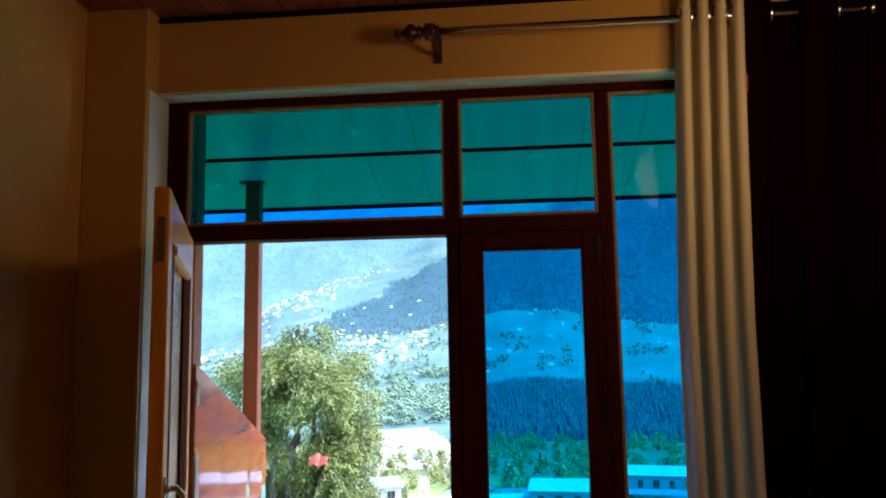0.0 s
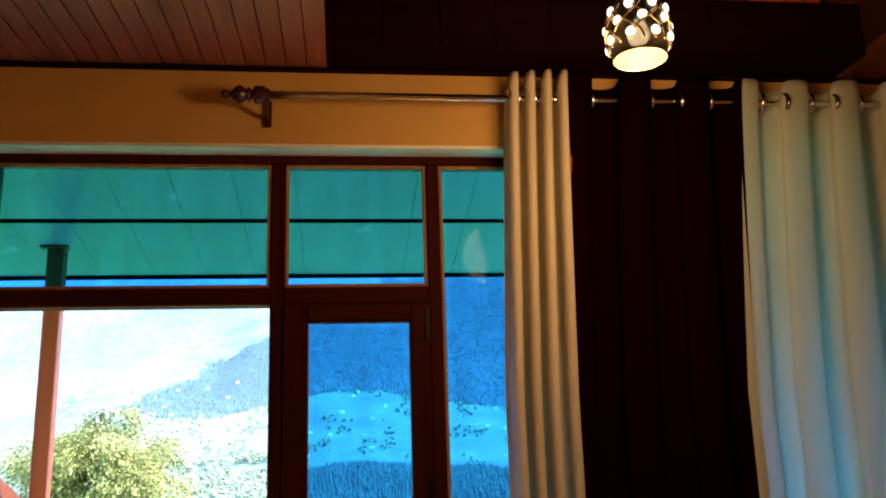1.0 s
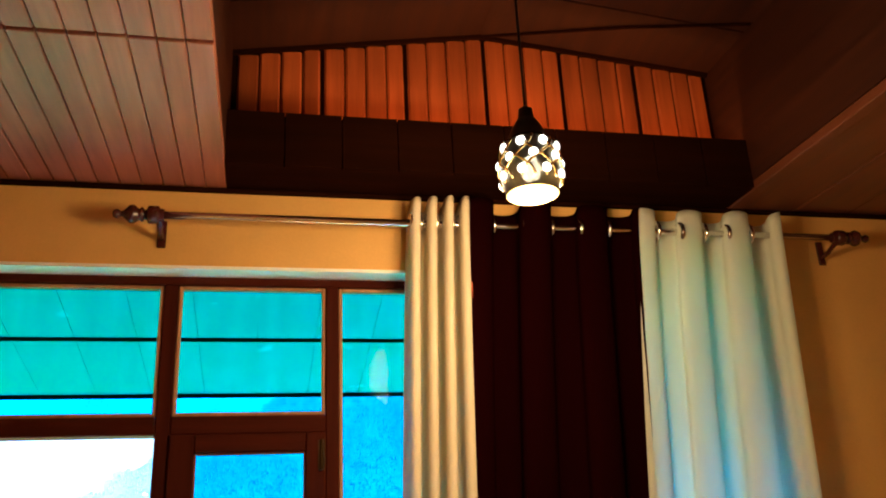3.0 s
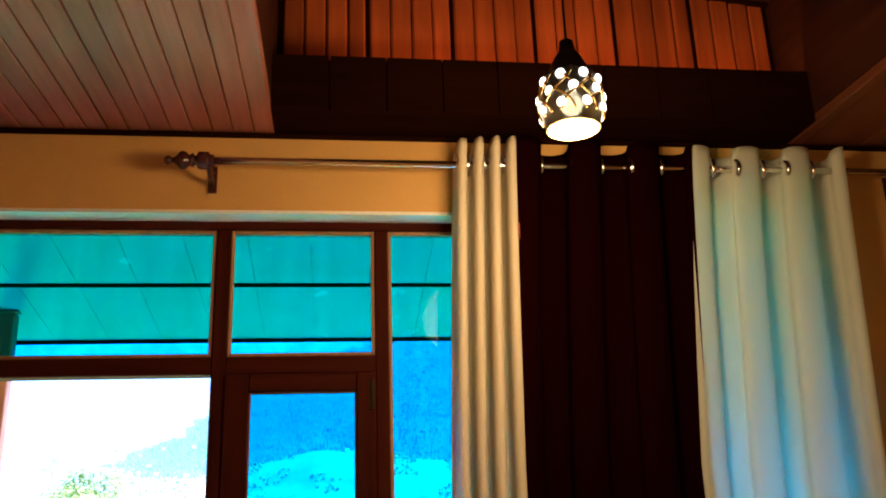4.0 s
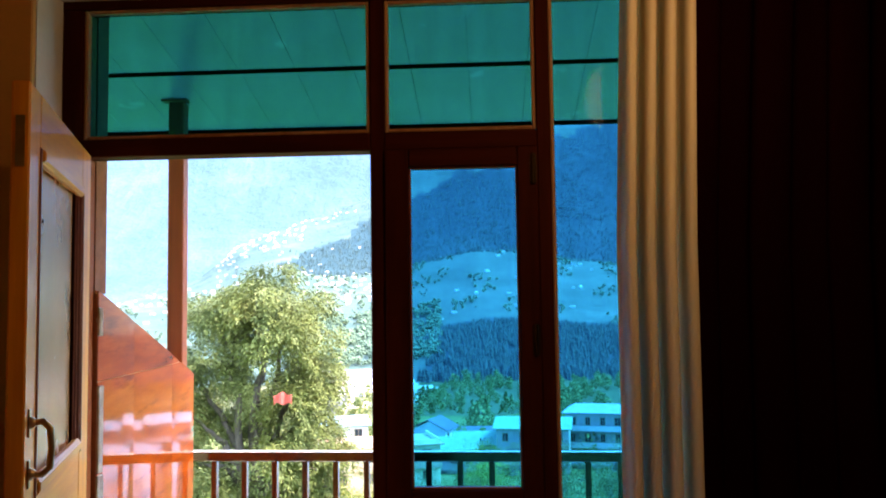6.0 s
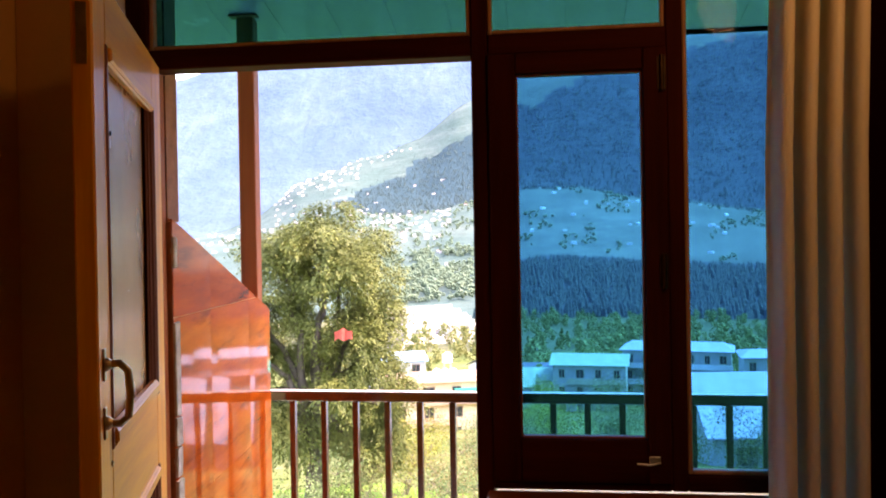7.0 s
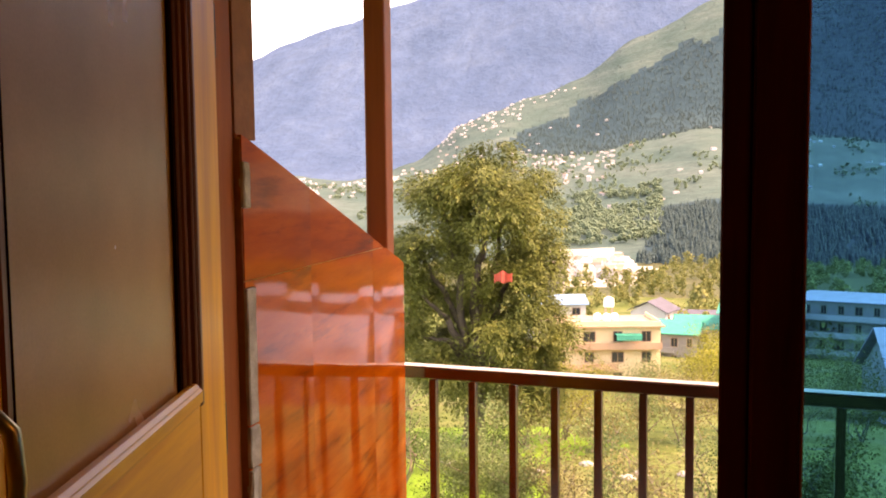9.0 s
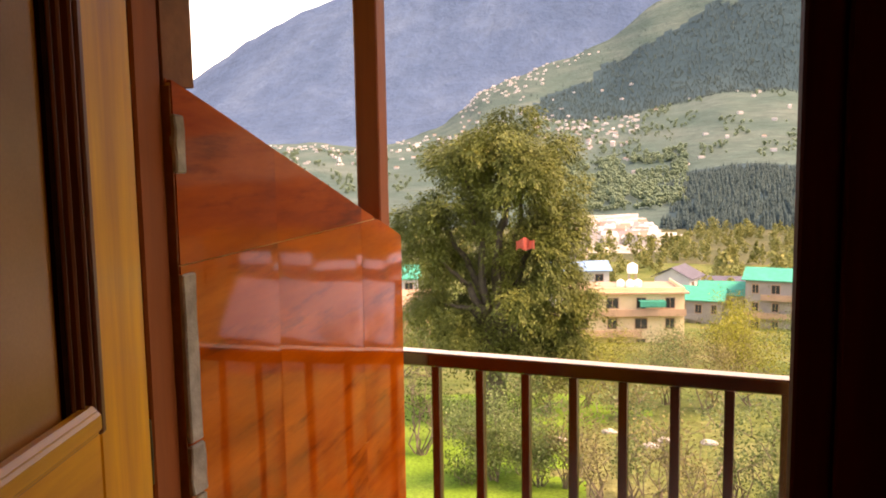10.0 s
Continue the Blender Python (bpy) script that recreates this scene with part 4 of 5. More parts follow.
def cover(az, r):
    """Which ground cover lies where: lawn, scrub, river gravel, fields, forest."""
    x, y = -r * math.sin(radians(az)), r * math.cos(radians(az))
    wave = rough_at(x, y, 6 if r < 45 else 40 if r < 330 else 110, 4.0)
    if r < 45:
        return 0 if az + 9 * wave > 9.8 or r < 18 else 1
    if r < 330:
        return 1
    if r < 640:
        return 2 if r > 400 and 5.0 + 2 * wave < az < 11.5 + 2 * wave else 5
    if r < 980:
        return 2 if 5.6 + wave < az < 10.8 + wave and r < 740 else (4 if az < 4.0 + 1.6 * wave else 3)
    if r < 1600:
        return 3
    return 4 if in_forest(az, r) else 3


near_az = [a * 0.5 for a in range(-80, 121)]
azimuths = [-180 + 4 * k for k in range(35)] + near_az + [60 + 4 * k for k in range(1, 30)]
radii = [2 * 1.035 ** k for k in range(0, 207)]
radii = [r for r in radii if r <= 1500] + [1500 + 14 * k for k in range(1, 68)] + [2450]
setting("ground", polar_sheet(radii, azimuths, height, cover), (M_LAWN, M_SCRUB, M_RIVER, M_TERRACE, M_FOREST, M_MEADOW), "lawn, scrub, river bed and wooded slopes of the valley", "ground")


def peak(az, r):
    f = (r - 2500) / 1500
    top = curve(PEAKS, az if az < 180 else az - 360)
    x, y = -r * math.sin(radians(az)), r * math.cos(radians(az))
    el = curve([(0, 0.5), (1.0, top), (1.2, top - 1.0)], f) + 0.9 * rough_at(x, y, 900, 9.0) * min(1, f * 2) * max(0.25, 1 - f) + 0.10 * rough_at(x, y, 170, 3.0)
    return EYE.z + r * math.tan(radians(el))


# distance haze is put into the blue base colour and a faint blue glow
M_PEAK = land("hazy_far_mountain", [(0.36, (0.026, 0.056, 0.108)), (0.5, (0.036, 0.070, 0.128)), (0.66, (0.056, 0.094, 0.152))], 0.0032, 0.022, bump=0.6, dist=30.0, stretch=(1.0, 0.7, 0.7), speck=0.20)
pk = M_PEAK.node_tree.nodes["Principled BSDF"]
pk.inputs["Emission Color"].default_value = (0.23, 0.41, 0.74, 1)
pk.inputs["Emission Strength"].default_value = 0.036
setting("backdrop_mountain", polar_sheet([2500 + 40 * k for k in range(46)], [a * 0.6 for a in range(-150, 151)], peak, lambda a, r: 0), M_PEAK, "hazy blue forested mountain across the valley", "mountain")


# ---- far woods and village, uncountable ----
def fir_wood(count, az0, az1, r0, r1, keep, seed, size=(9, 17)):
    rnd = random.Random(seed)
    verts, faces = [], []
    while count:
        az, r = rnd.uniform(az0, az1), math.sqrt(rnd.uniform(r0 * r0, r1 * r1))
        if not keep(az, r, rnd):
            continue
        count -= 1
        p, h = place(az, r), rnd.uniform(*size)
        w, turn = h * rnd.uniform(0.17, 0.26), rnd.uniform(0, 6)
        for lo, hi, rad in ((0.06, 0.50, 1.0), (0.30, 0.78, 0.75), (0.58, 1.0, 0.48)):
            base = len(verts)
            for i in range(6):
                a = turn + i * math.pi / 3 + lo
                k = w * rad * rnd.uniform(0.75, 1.15)
                verts.append((p.x + k * math.cos(a), p.y + k * math.sin(a), p.z + h * lo * rnd.uniform(0.85, 1.1)))
            verts.append((p.x, p.y, p.z + h * hi))
            faces += [(base + i, base + (i + 1) % 6, base + 6) for i in range(6)]
    data = bpy.data.meshes.new("fir_wood")
    data.from_pydata(verts, [], faces)
    data.materials.append(M_FIR)
    data.polygons.foreach_set("use_smooth", [True] * len(data.polygons))
    return data


def clump_wood(count, az0, az1, r0, r1, keep, seed, size, mat, lumps=22):
    """Round-headed trees as uneven heaps of leaf clumps."""
    rnd = random.Random(seed)
    verts, faces = [], []
    while count:
        az, r = rnd.uniform(az0, az1), math.sqrt(rnd.uniform(r0 * r0, r1 * r1))
        if not keep(az, r, rnd):
            continue
        count -= 1
        p, h = place(az, r), rnd.uniform(*size)
        for _ in range(lumps):
            d = Vector((rnd.gauss(0, 1), rnd.gauss(0, 1), rnd.gauss(0, 1))).normalized() * rnd.uniform(0.5, 1)
            c = Vector((d.x * 0.38 * h, d.y * 0.38 * h, h * (0.56 + 0.38 * d.z)))
            k, base = h * rnd.uniform(0.09, 0.17) * (22 / lumps) ** 0.4, len(verts)
            for d in ((1, 0, 0), (-1, 0, 0), (0, 1, 0), (0, -1, 0), (0, 0, 1), (0, 0, -1)):
                verts.append(tuple(p + c + Vector(d) * k * rnd.uniform(0.6, 1.4)))
            faces += [tuple(base + q for q in f) for f in ((0, 2, 4), (2, 1, 4), (1, 3, 4), (3, 0, 4), (2, 0, 5), (1, 2, 5), (3, 1, 5), (0, 3, 5))]
    data = bpy.data.meshes.new("clump_wood")
    data.from_pydata(verts, [], faces)
    data.materials.append(mat)
    data.polygons.foreach_set("use_smooth", [True] * len(data.polygons))
    return data


def grove(count, az0, az1, r0, r1, keep, seed, size, mat):
    """Round-headed trees of many small leaf tufts, in uneven lobes."""
    rnd = random.Random(seed)
    verts, faces = [], []
    while count:
        az, r = rnd.uniform(az0, az1), math.sqrt(rnd.uniform(r0 * r0, r1 * r1))
        if not keep(az, r, rnd):
            continue
        count -= 1
        p, h = place(az, r), rnd.uniform(*size)
        slim = rnd.random() < 0.25
        for q in range(7):
            up = (q + 0.5) / 7
            wide = (0.30 * (1 - up) + 0.04) if slim else 0.40 * math.sin(math.pi * (0.15 + 0.75 * up))
            ang = rnd.uniform(0, 6.28)
            c = Vector((math.cos(ang) * wide * 0.5, math.sin(ang) * wide * 0.5, 0.15 + 0.75 * up)) * h
            for _ in range(46):
                d = Vector((rnd.gauss(0, 1), rnd.gauss(0, 1), rnd.gauss(0, 1))).normalized()
                t = p + c + d * wide * h * 0.62 * rnd.uniform(0.6, 1.05)
                e = d.cross(Vector((rnd.gauss(0, 1), rnd.gauss(0, 1), rnd.gauss(0, 1)))).normalized()
                g = (d * 0.5 + e.cross(d)).normalized()
                k, b = h * rnd.uniform(0.03, 0.06), len(verts)
                verts.extend((tuple(t - e * k), tuple(t - g * k * 0.8), tuple(t + e * k), tuple(t + g * k)))
                faces.append((b, b + 1, b + 2, b + 3))
    data = bpy.data.meshes.new("grove")
    data.from_pydata(verts, [], faces)
    data.materials.append(mat)
    return data


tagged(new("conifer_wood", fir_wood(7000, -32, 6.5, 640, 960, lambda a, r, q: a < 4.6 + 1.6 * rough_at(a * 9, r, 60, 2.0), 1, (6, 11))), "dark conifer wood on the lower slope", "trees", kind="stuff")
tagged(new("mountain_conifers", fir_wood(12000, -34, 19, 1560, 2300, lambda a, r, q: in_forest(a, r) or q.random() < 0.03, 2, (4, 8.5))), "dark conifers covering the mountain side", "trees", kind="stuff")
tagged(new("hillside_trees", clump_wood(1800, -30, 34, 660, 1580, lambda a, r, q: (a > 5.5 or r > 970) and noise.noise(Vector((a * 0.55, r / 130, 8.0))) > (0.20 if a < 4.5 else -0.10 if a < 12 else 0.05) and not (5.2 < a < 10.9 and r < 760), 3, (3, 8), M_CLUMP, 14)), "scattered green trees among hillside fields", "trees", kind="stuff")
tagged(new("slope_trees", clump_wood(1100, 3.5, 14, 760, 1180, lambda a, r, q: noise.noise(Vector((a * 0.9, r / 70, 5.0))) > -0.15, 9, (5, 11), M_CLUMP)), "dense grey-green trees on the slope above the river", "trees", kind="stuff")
tagged(new("valley_trees", grove(480, -26, 30, 150, 620, lambda a, r, q: not (3.5 < a < 12.5 and (r < 200 or r > 440)), 4, (5, 12), M_GROVE)), "green and tan trees between the village houses", "trees", kind="stuff")

M_ROOF_FAR = plain("grey_village_roofs", (0.20, 0.19, 0.19), 0.8)
M_ROOF_RED = plain("brown_village_roofs", (0.26, 0.17, 0.13), 0.8)
M_HOUSE_FAR = plain("pale_village_walls", (0.44, 0.42, 0.41), 0.8)
rnd = random.Random(11)
verts, faces, cover_of = [], [], []
for k in range(540):
    if k < 95:
        az, r = rnd.uniform(7, 33), rnd.uniform(1250, 1900)
    elif k < 130:
        az, r = rnd.uniform(9.0, 18.0), rnd.uniform(2120, 2290)
    elif k < 170:
        az, r = rnd.uniform(-12, 10), rnd.uniform(1050, 1650)
    elif k >= 470:
        az, r = rnd.uniform(6.5, 13.5), rnd.uniform(1260, 1580)
    elif k >= 400:
        az, r = rnd.uniform(12.5, 18.5), rnd.uniform(1950, 2285)
    elif k >= 300:
        az, r = rnd.uniform(17, 34), rnd.uniform(1300, 2000)
    else:
        az, r = rnd.uniform(5.4, 10.6), rnd.uniform(470, 665)
    p = place(az, r, -1)
    w, d, h, roof, base = rnd.uniform(5, 11), rnd.uniform(5, 8), rnd.uniform(3.5, 7), rnd.uniform(1.5, 3), len(verts)
    if r > 1000:
        w, d, h, roof = w * 0.7, d * 0.7, h * 0.6, roof * 0.6
    turn = Matrix.Rotation(rnd.uniform(-0.6, 0.6), 3, "Z")
    for q in ((-w, -d, 0), (w, -d, 0), (w, d, 0), (-w, d, 0), (-w, -d, h), (w, -d, h), (w, d, h), (-w, d, h), (-w, 0, h + roof), (w, 0, h + roof)):
        verts.append(tuple(p + turn @ Vector((q[0] / 2, q[1] / 2, q[2]))))
    faces += [tuple(base + i for i in f) for f in ((0, 1, 5, 4), (1, 2, 6, 9, 5), (2, 3, 7, 6), (3, 0, 4, 8, 7), (4, 5, 9, 8), (6, 7, 8, 9))]
    cover_of += [0] * 4 + [rnd.choice((0, 1, 1, 2))] * 2
data = bpy.data.meshes.new("far_village")
data.from_pydata(verts, [], faces)
for m in (M_HOUSE_FAR, M_ROOF_FAR, M_ROOF_RED):
    data.materials.append(m)
data.polygons.foreach_set("material_index", cover_of)
tagged(new("far_village", data), "scattered pale houses of villages across the valley", "village", kind="stuff")

# ---- near houses ----
M_YELLOW_H = plain("cream_yellow_render", (0.66, 0.51, 0.31), 0.8, 0.1, 0.6, bump=0.1)
M_BROWN_H = plain("brown_render", (0.42, 0.26, 0.17), 0.8, 0.15, 0.6, bump=0.1)
M_WHITE_H = plain("white_render", (0.46, 0.45, 0.43), 0.8, 0.1, 0.6, bump=0.1)
M_GREY_H = plain("grey_render", (0.28, 0.25, 0.22), 0.8, 0.15, 0.6, bump=0.1)
M_TEAL_R = plain("teal_roof_sheet", (0.004, 0.28, 0.205), 0.85, 0.15, 0.8, spec=0.08)
M_BLUE_R = plain("blue_roof_sheet", (0.14, 0.28, 0.46), 0.8, 0.15, 0.8, spec=0.08)
M_GREY_R = plain("grey_slate_roof", (0.10, 0.10, 0.125), 0.8, 0.2, 0.8, spec=0.08)
M_PALE_R = plain("pale_blue_roof_sheet", (0.22, 0.27, 0.33), 0.8, 0.15, 0.8, spec=0.08)
M_DARKWIN = plain("dark_window_glass", (0.03, 0.035, 0.04), 0.1, 0.2, 3, bump=0)
M_WHITE_P = plain("white_tank_plastic", (0.82, 0.82, 0.82), 0.5, 0.05)


def gable(bm, w, d, z, rise, over, thick=0.12, hip=0.0):
    """Pitched roof, ridge along x."""
    w2, d2 = w / 2 + over, d / 2 + over
    low = [bm.verts.new(p) for p in ((-w2, -d2, z), (w2, -d2, z), (w2, d2, z), (-w2, d2, z), (-w2 + hip, 0, z + rise), (w2 - hip, 0, z + rise))]
    top = [bm.verts.new(v.co + Vector((0, 0, thick))) for v in low]
    for quad in ((0, 1, 5, 4), (2, 3, 4, 5)):
        bm.faces.new([top[i] for i in quad])
        bm.faces.new([low[i] for i in quad[::-1]])
    for a, b in ((0, 1), (1, 5), (5, 2), (2, 3), (3, 4), (4, 0)):
        bm.faces.new((low[a], low[b], top[b], top[a]))
    if hip:
        bm.faces.new((top[1], top[2], top[5])), bm.faces.new((top[3], top[0], top[4]))
    return bm


def house(label, az, r, w, d, floors, wall, roof, top_el, turn=0.0, rise=2.0, flat=False, balcony=True, cols=4, fl=3.0, awning=None, band=None, group="houses in the valley", hip=0.0, full=False):
    """A house whose eaves lie at the elevation top_el as seen from the door; walls reach into the ground."""
    c = place(az, r)
    eave = EYE.z + r * math.tan(radians(top_el))
    h = floors * fl
    m = Matrix.Translation((c.x, c.y, eave - h)) @ Matrix.Rotation(radians(az + turn), 4, "Z")
    top = thing("house", label, "house", group, at=m)
    foot = min(0.0, c.z - (eave - h)) - 2.0
    part("wall", boxes(((-w / 2, -d / 2, foot), (w / 2, d / 2, h))), wall, top)
    if flat:
        part("roof", boxes(((-w / 2 - 0.5, -d / 2 - 0.7, h), (w / 2 + 0.5, d / 2 + 0.5, h + 0.22))), roof, top)
        part("parapet", boxes(((-w / 2, -d / 2, h + 0.22), (w / 2, -d / 2 + 0.15, h + 0.8)), ((-w / 2, -d / 2 + 0.15, h + 0.22), (-w / 2 + 0.15, d / 2, h + 0.8)), ((w / 2 - 0.15, -d / 2 + 0.15, h + 0.22), (w / 2, d / 2, h + 0.8))), wall, top)
    else:
        part("roof", gable(bmesh.new(), w, d, h, rise, 0.6, hip=hip), roof, top)
        for x in () if hip else (-w / 2, w / 2 - 0.2):
            bm = bmesh.new()
            f = [bm.verts.new(p) for p in ((x, -d / 2, h), (x, d / 2, h), (x, 0, h + rise * 0.92), (x + 0.2, -d / 2, h), (x + 0.2, d / 2, h), (x + 0.2, 0, h + rise * 0.92))]
            bm.faces.new(f[:3]), bm.faces.new(f[3:][::-1])
            for a, b in ((0, 1), (1, 2), (2, 0)):
                bm.faces.new((f[a], f[b], f[b + 3], f[a + 3]))
            part("gable_end", bm, wall, top)
    step = w / cols
    lowest = -1 if foot < -fl else 0
    for k in range(lowest, floors):
        for i in range(cols):
            x, z = -w / 2 + (i + 0.5) * step, k * fl + 0.9
            ww = step * (0.30 if (i + k) % 3 else 0.40)
            win = part("window", boxes(((x - ww / 2 - 0.10, -d / 2 - 0.08, z - 0.10), (x - ww / 2, -d / 2 + 0.02, z + 1.50)), ((x + ww / 2, -d / 2 - 0.08, z - 0.10), (x + ww / 2 + 0.10, -d / 2 + 0.02, z + 1.50)),
                                        ((x - ww / 2, -d / 2 - 0.08, z + 1.40), (x + ww / 2, -d / 2 + 0.02, z + 1.50)), ((x - ww / 2, -d / 2 - 0.08, z - 0.10), (x + ww / 2, -d / 2 + 0.02, z)), ((x - 0.03, -d / 2 - 0.05, z), (x + 0.03, -d / 2 + 0.02, z + 1.4))), M_BROWN_H, top)
            part("pane", boxes(((x - ww / 2, -d / 2 - 0.02, z), (x + ww / 2, -d / 2 - 0.012, z + 1.4))), M_DARKWIN, win)
        if balcony and k >= 0:
            x0, x1 = (-w / 2, w * 0.12) if k % 2 else (-w * 0.30, w / 2)
            if full:
                x0, x1 = -w / 2 - 0.3, w / 2 + 0.3
            part("balcony", boxes(((x0, -d / 2 - 1.1, k * fl - 0.12), (x1, -d / 2, k * fl + 0.06)), ((x0, -d / 2 - 1.1, k * fl + 0.06), (x1, -d / 2 - 1.0, k * fl + 0.85))), band or wall, top)
    if awning:
        part("awning", boxes(((w * 0.10, -d / 2 - 1.4, h - 1.0), (w * 0.32, -d / 2 - 0.05, h - 0.9)), ((w * 0.10, -d / 2 - 1.45, h - 1.7), (w * 0.32, -d / 2 - 1.38, h - 0.9))), awning, top, "teal awning")
    return top, m, h


yellow, ym, yh = house("cream and brown flat-roofed house with balconies", 7.6, 124, 16.2, 9, 3, M_YELLOW_H, M_BROWN_H, -9.1, 10, flat=True, cols=4, fl=2.95, awning=M_TEAL_R, band=M_BROWN_H)
for k, (x, y, s) in enumerate(((0.0, 0.5, 0.72), (1.3, 0.2, 0.72), (2.5, 0.4, 0.72), (2.2, 3.2, 1.02))):
    tank = thing("water_tank", "white plastic water tank on a flat house roof", "water tank", "water tanks", at=ym @ Matrix.Translation((x, y, yh + 0.22)))
    part("body", turned(bmesh.new(), [(0.75 * s, 0), (0.78 * s, 0.1), (0.78 * s, 0.9 * s), (0.70 * s, 1.2 * s), (0.30 * s, 1.4 * s)], 18), M_WHITE_P, tank, "", True)
    part("lid", turned(bmesh.new(), [(0.32 * s, 1.38 * s), (0.32 * s, 1.48 * s)], 14), M_WHITE_P, tank)
    if s > 1:
        tank.location.z += 1.6
        for dx in (-0.5, 0.5):
            for dy in (-0.5, 0.5):
                part("leg", boxes(((dx - 0.06, dy - 0.06, -1.6), (dx + 0.06, dy + 0.06, 0))), M_GREY_H, tank)
house("blue-roofed house among trees behind the cream house", 10.6, 175, 12, 8, 2, M_WHITE_H, M_BLUE_R, -7.8, 10, 1.5, cols=3)
house("grey-roofed house by the river bed", 11.0, 240, 9, 8, 2, M_GREY_H, M_GREY_R, -6.5, -8, 2.2, cols=3)
house("grey slate-roofed house behind the cream house", 3.9, 168, 6.5, 7, 2, M_WHITE_H, M_GREY_R, -8.2, 70, 2.0, cols=2)
house("low house with a wide teal sheet roof", 2.9, 150, 10, 8, 2, M_GREY_H, M_TEAL_R, -9.5, -6, 1.8, cols=4)
house("row house with a teal sheet roof and white walls", 0.2, 155, 12, 8, 2, M_WHITE_H, M_TEAL_R, -9.15, 4, 1.9, cols=4)
house("grey-roofed long house behind teal roofs", 1.4, 195, 16, 8, 1, M_GREY_H, M_GREY_R, -8.6, 2, 1.6, cols=4, balcony=False)
house("tall house with teal roof and brown balconies", -2.9, 150, 12.5, 9, 3, M_GREY_H, M_TEAL_R, -8.1, -4, 1.5, cols=4, band=M_BROWN_H)
house("white four-storey house with long balconies", -8.6, 160, 19.0, 9, 4, M_GREY_H, M_PALE_R, -7.1, -4, 1.2, cols=7, hip=2, band=M_WHITE_H, full=True)
house("white four-storey house beside the wood", -14.6, 150, 10.5, 9, 4, M_GREY_H, M_PALE_R, -7.4, 8, 0.9, cols=4, hip=2, band=M_WHITE_H, full=True)
house("long shed with a pale blue sheet roof", -15.6, 72, 15, 11, 2, M_GREY_H, M_PALE_R, -11.6, 20, 4.0, cols=3, balcony=False)
house("white house with pale roof behind the shed", -19.5, 170, 12, 9, 3, M_WHITE_H, M_PALE_R, -7.0, 0, 1.8, cols=4)
house("teal-roofed house behind the willow", 23.4, 150, 10, 8, 2, M_WHITE_H, M_TEAL_R, -8.2, 0, 1.9, cols=3)
house("brown house behind the willow", 22.8, 110, 8, 7, 3, M_BROWN_H, M_BROWN_H, -10.0, 0, 1.6, cols=3)
house("white house in the trees beyond the willow", 27.0, 210, 11, 8, 2, M_WHITE_H, M_GREY_R, -6.6, 8, 2.0, cols=3)


# ---- trees and shrubs of the garden ----
def limb(bm, a, b, r0, r1, rnd, bend=0.12, steps=5):
    a, b = Vector(a), Vector(b)
    pts = [a.lerp(b, k / steps) + Vector((rnd.gauss(0, 1), rnd.gauss(0, 1), rnd.gauss(0, 0.5))) * (b - a).length * bend * (0.3 if k in (0, steps) else 1) * 0.4 for k in range(steps + 1)]
    tube(bm, pts, r0, 7, r1 / r0)
    return pts


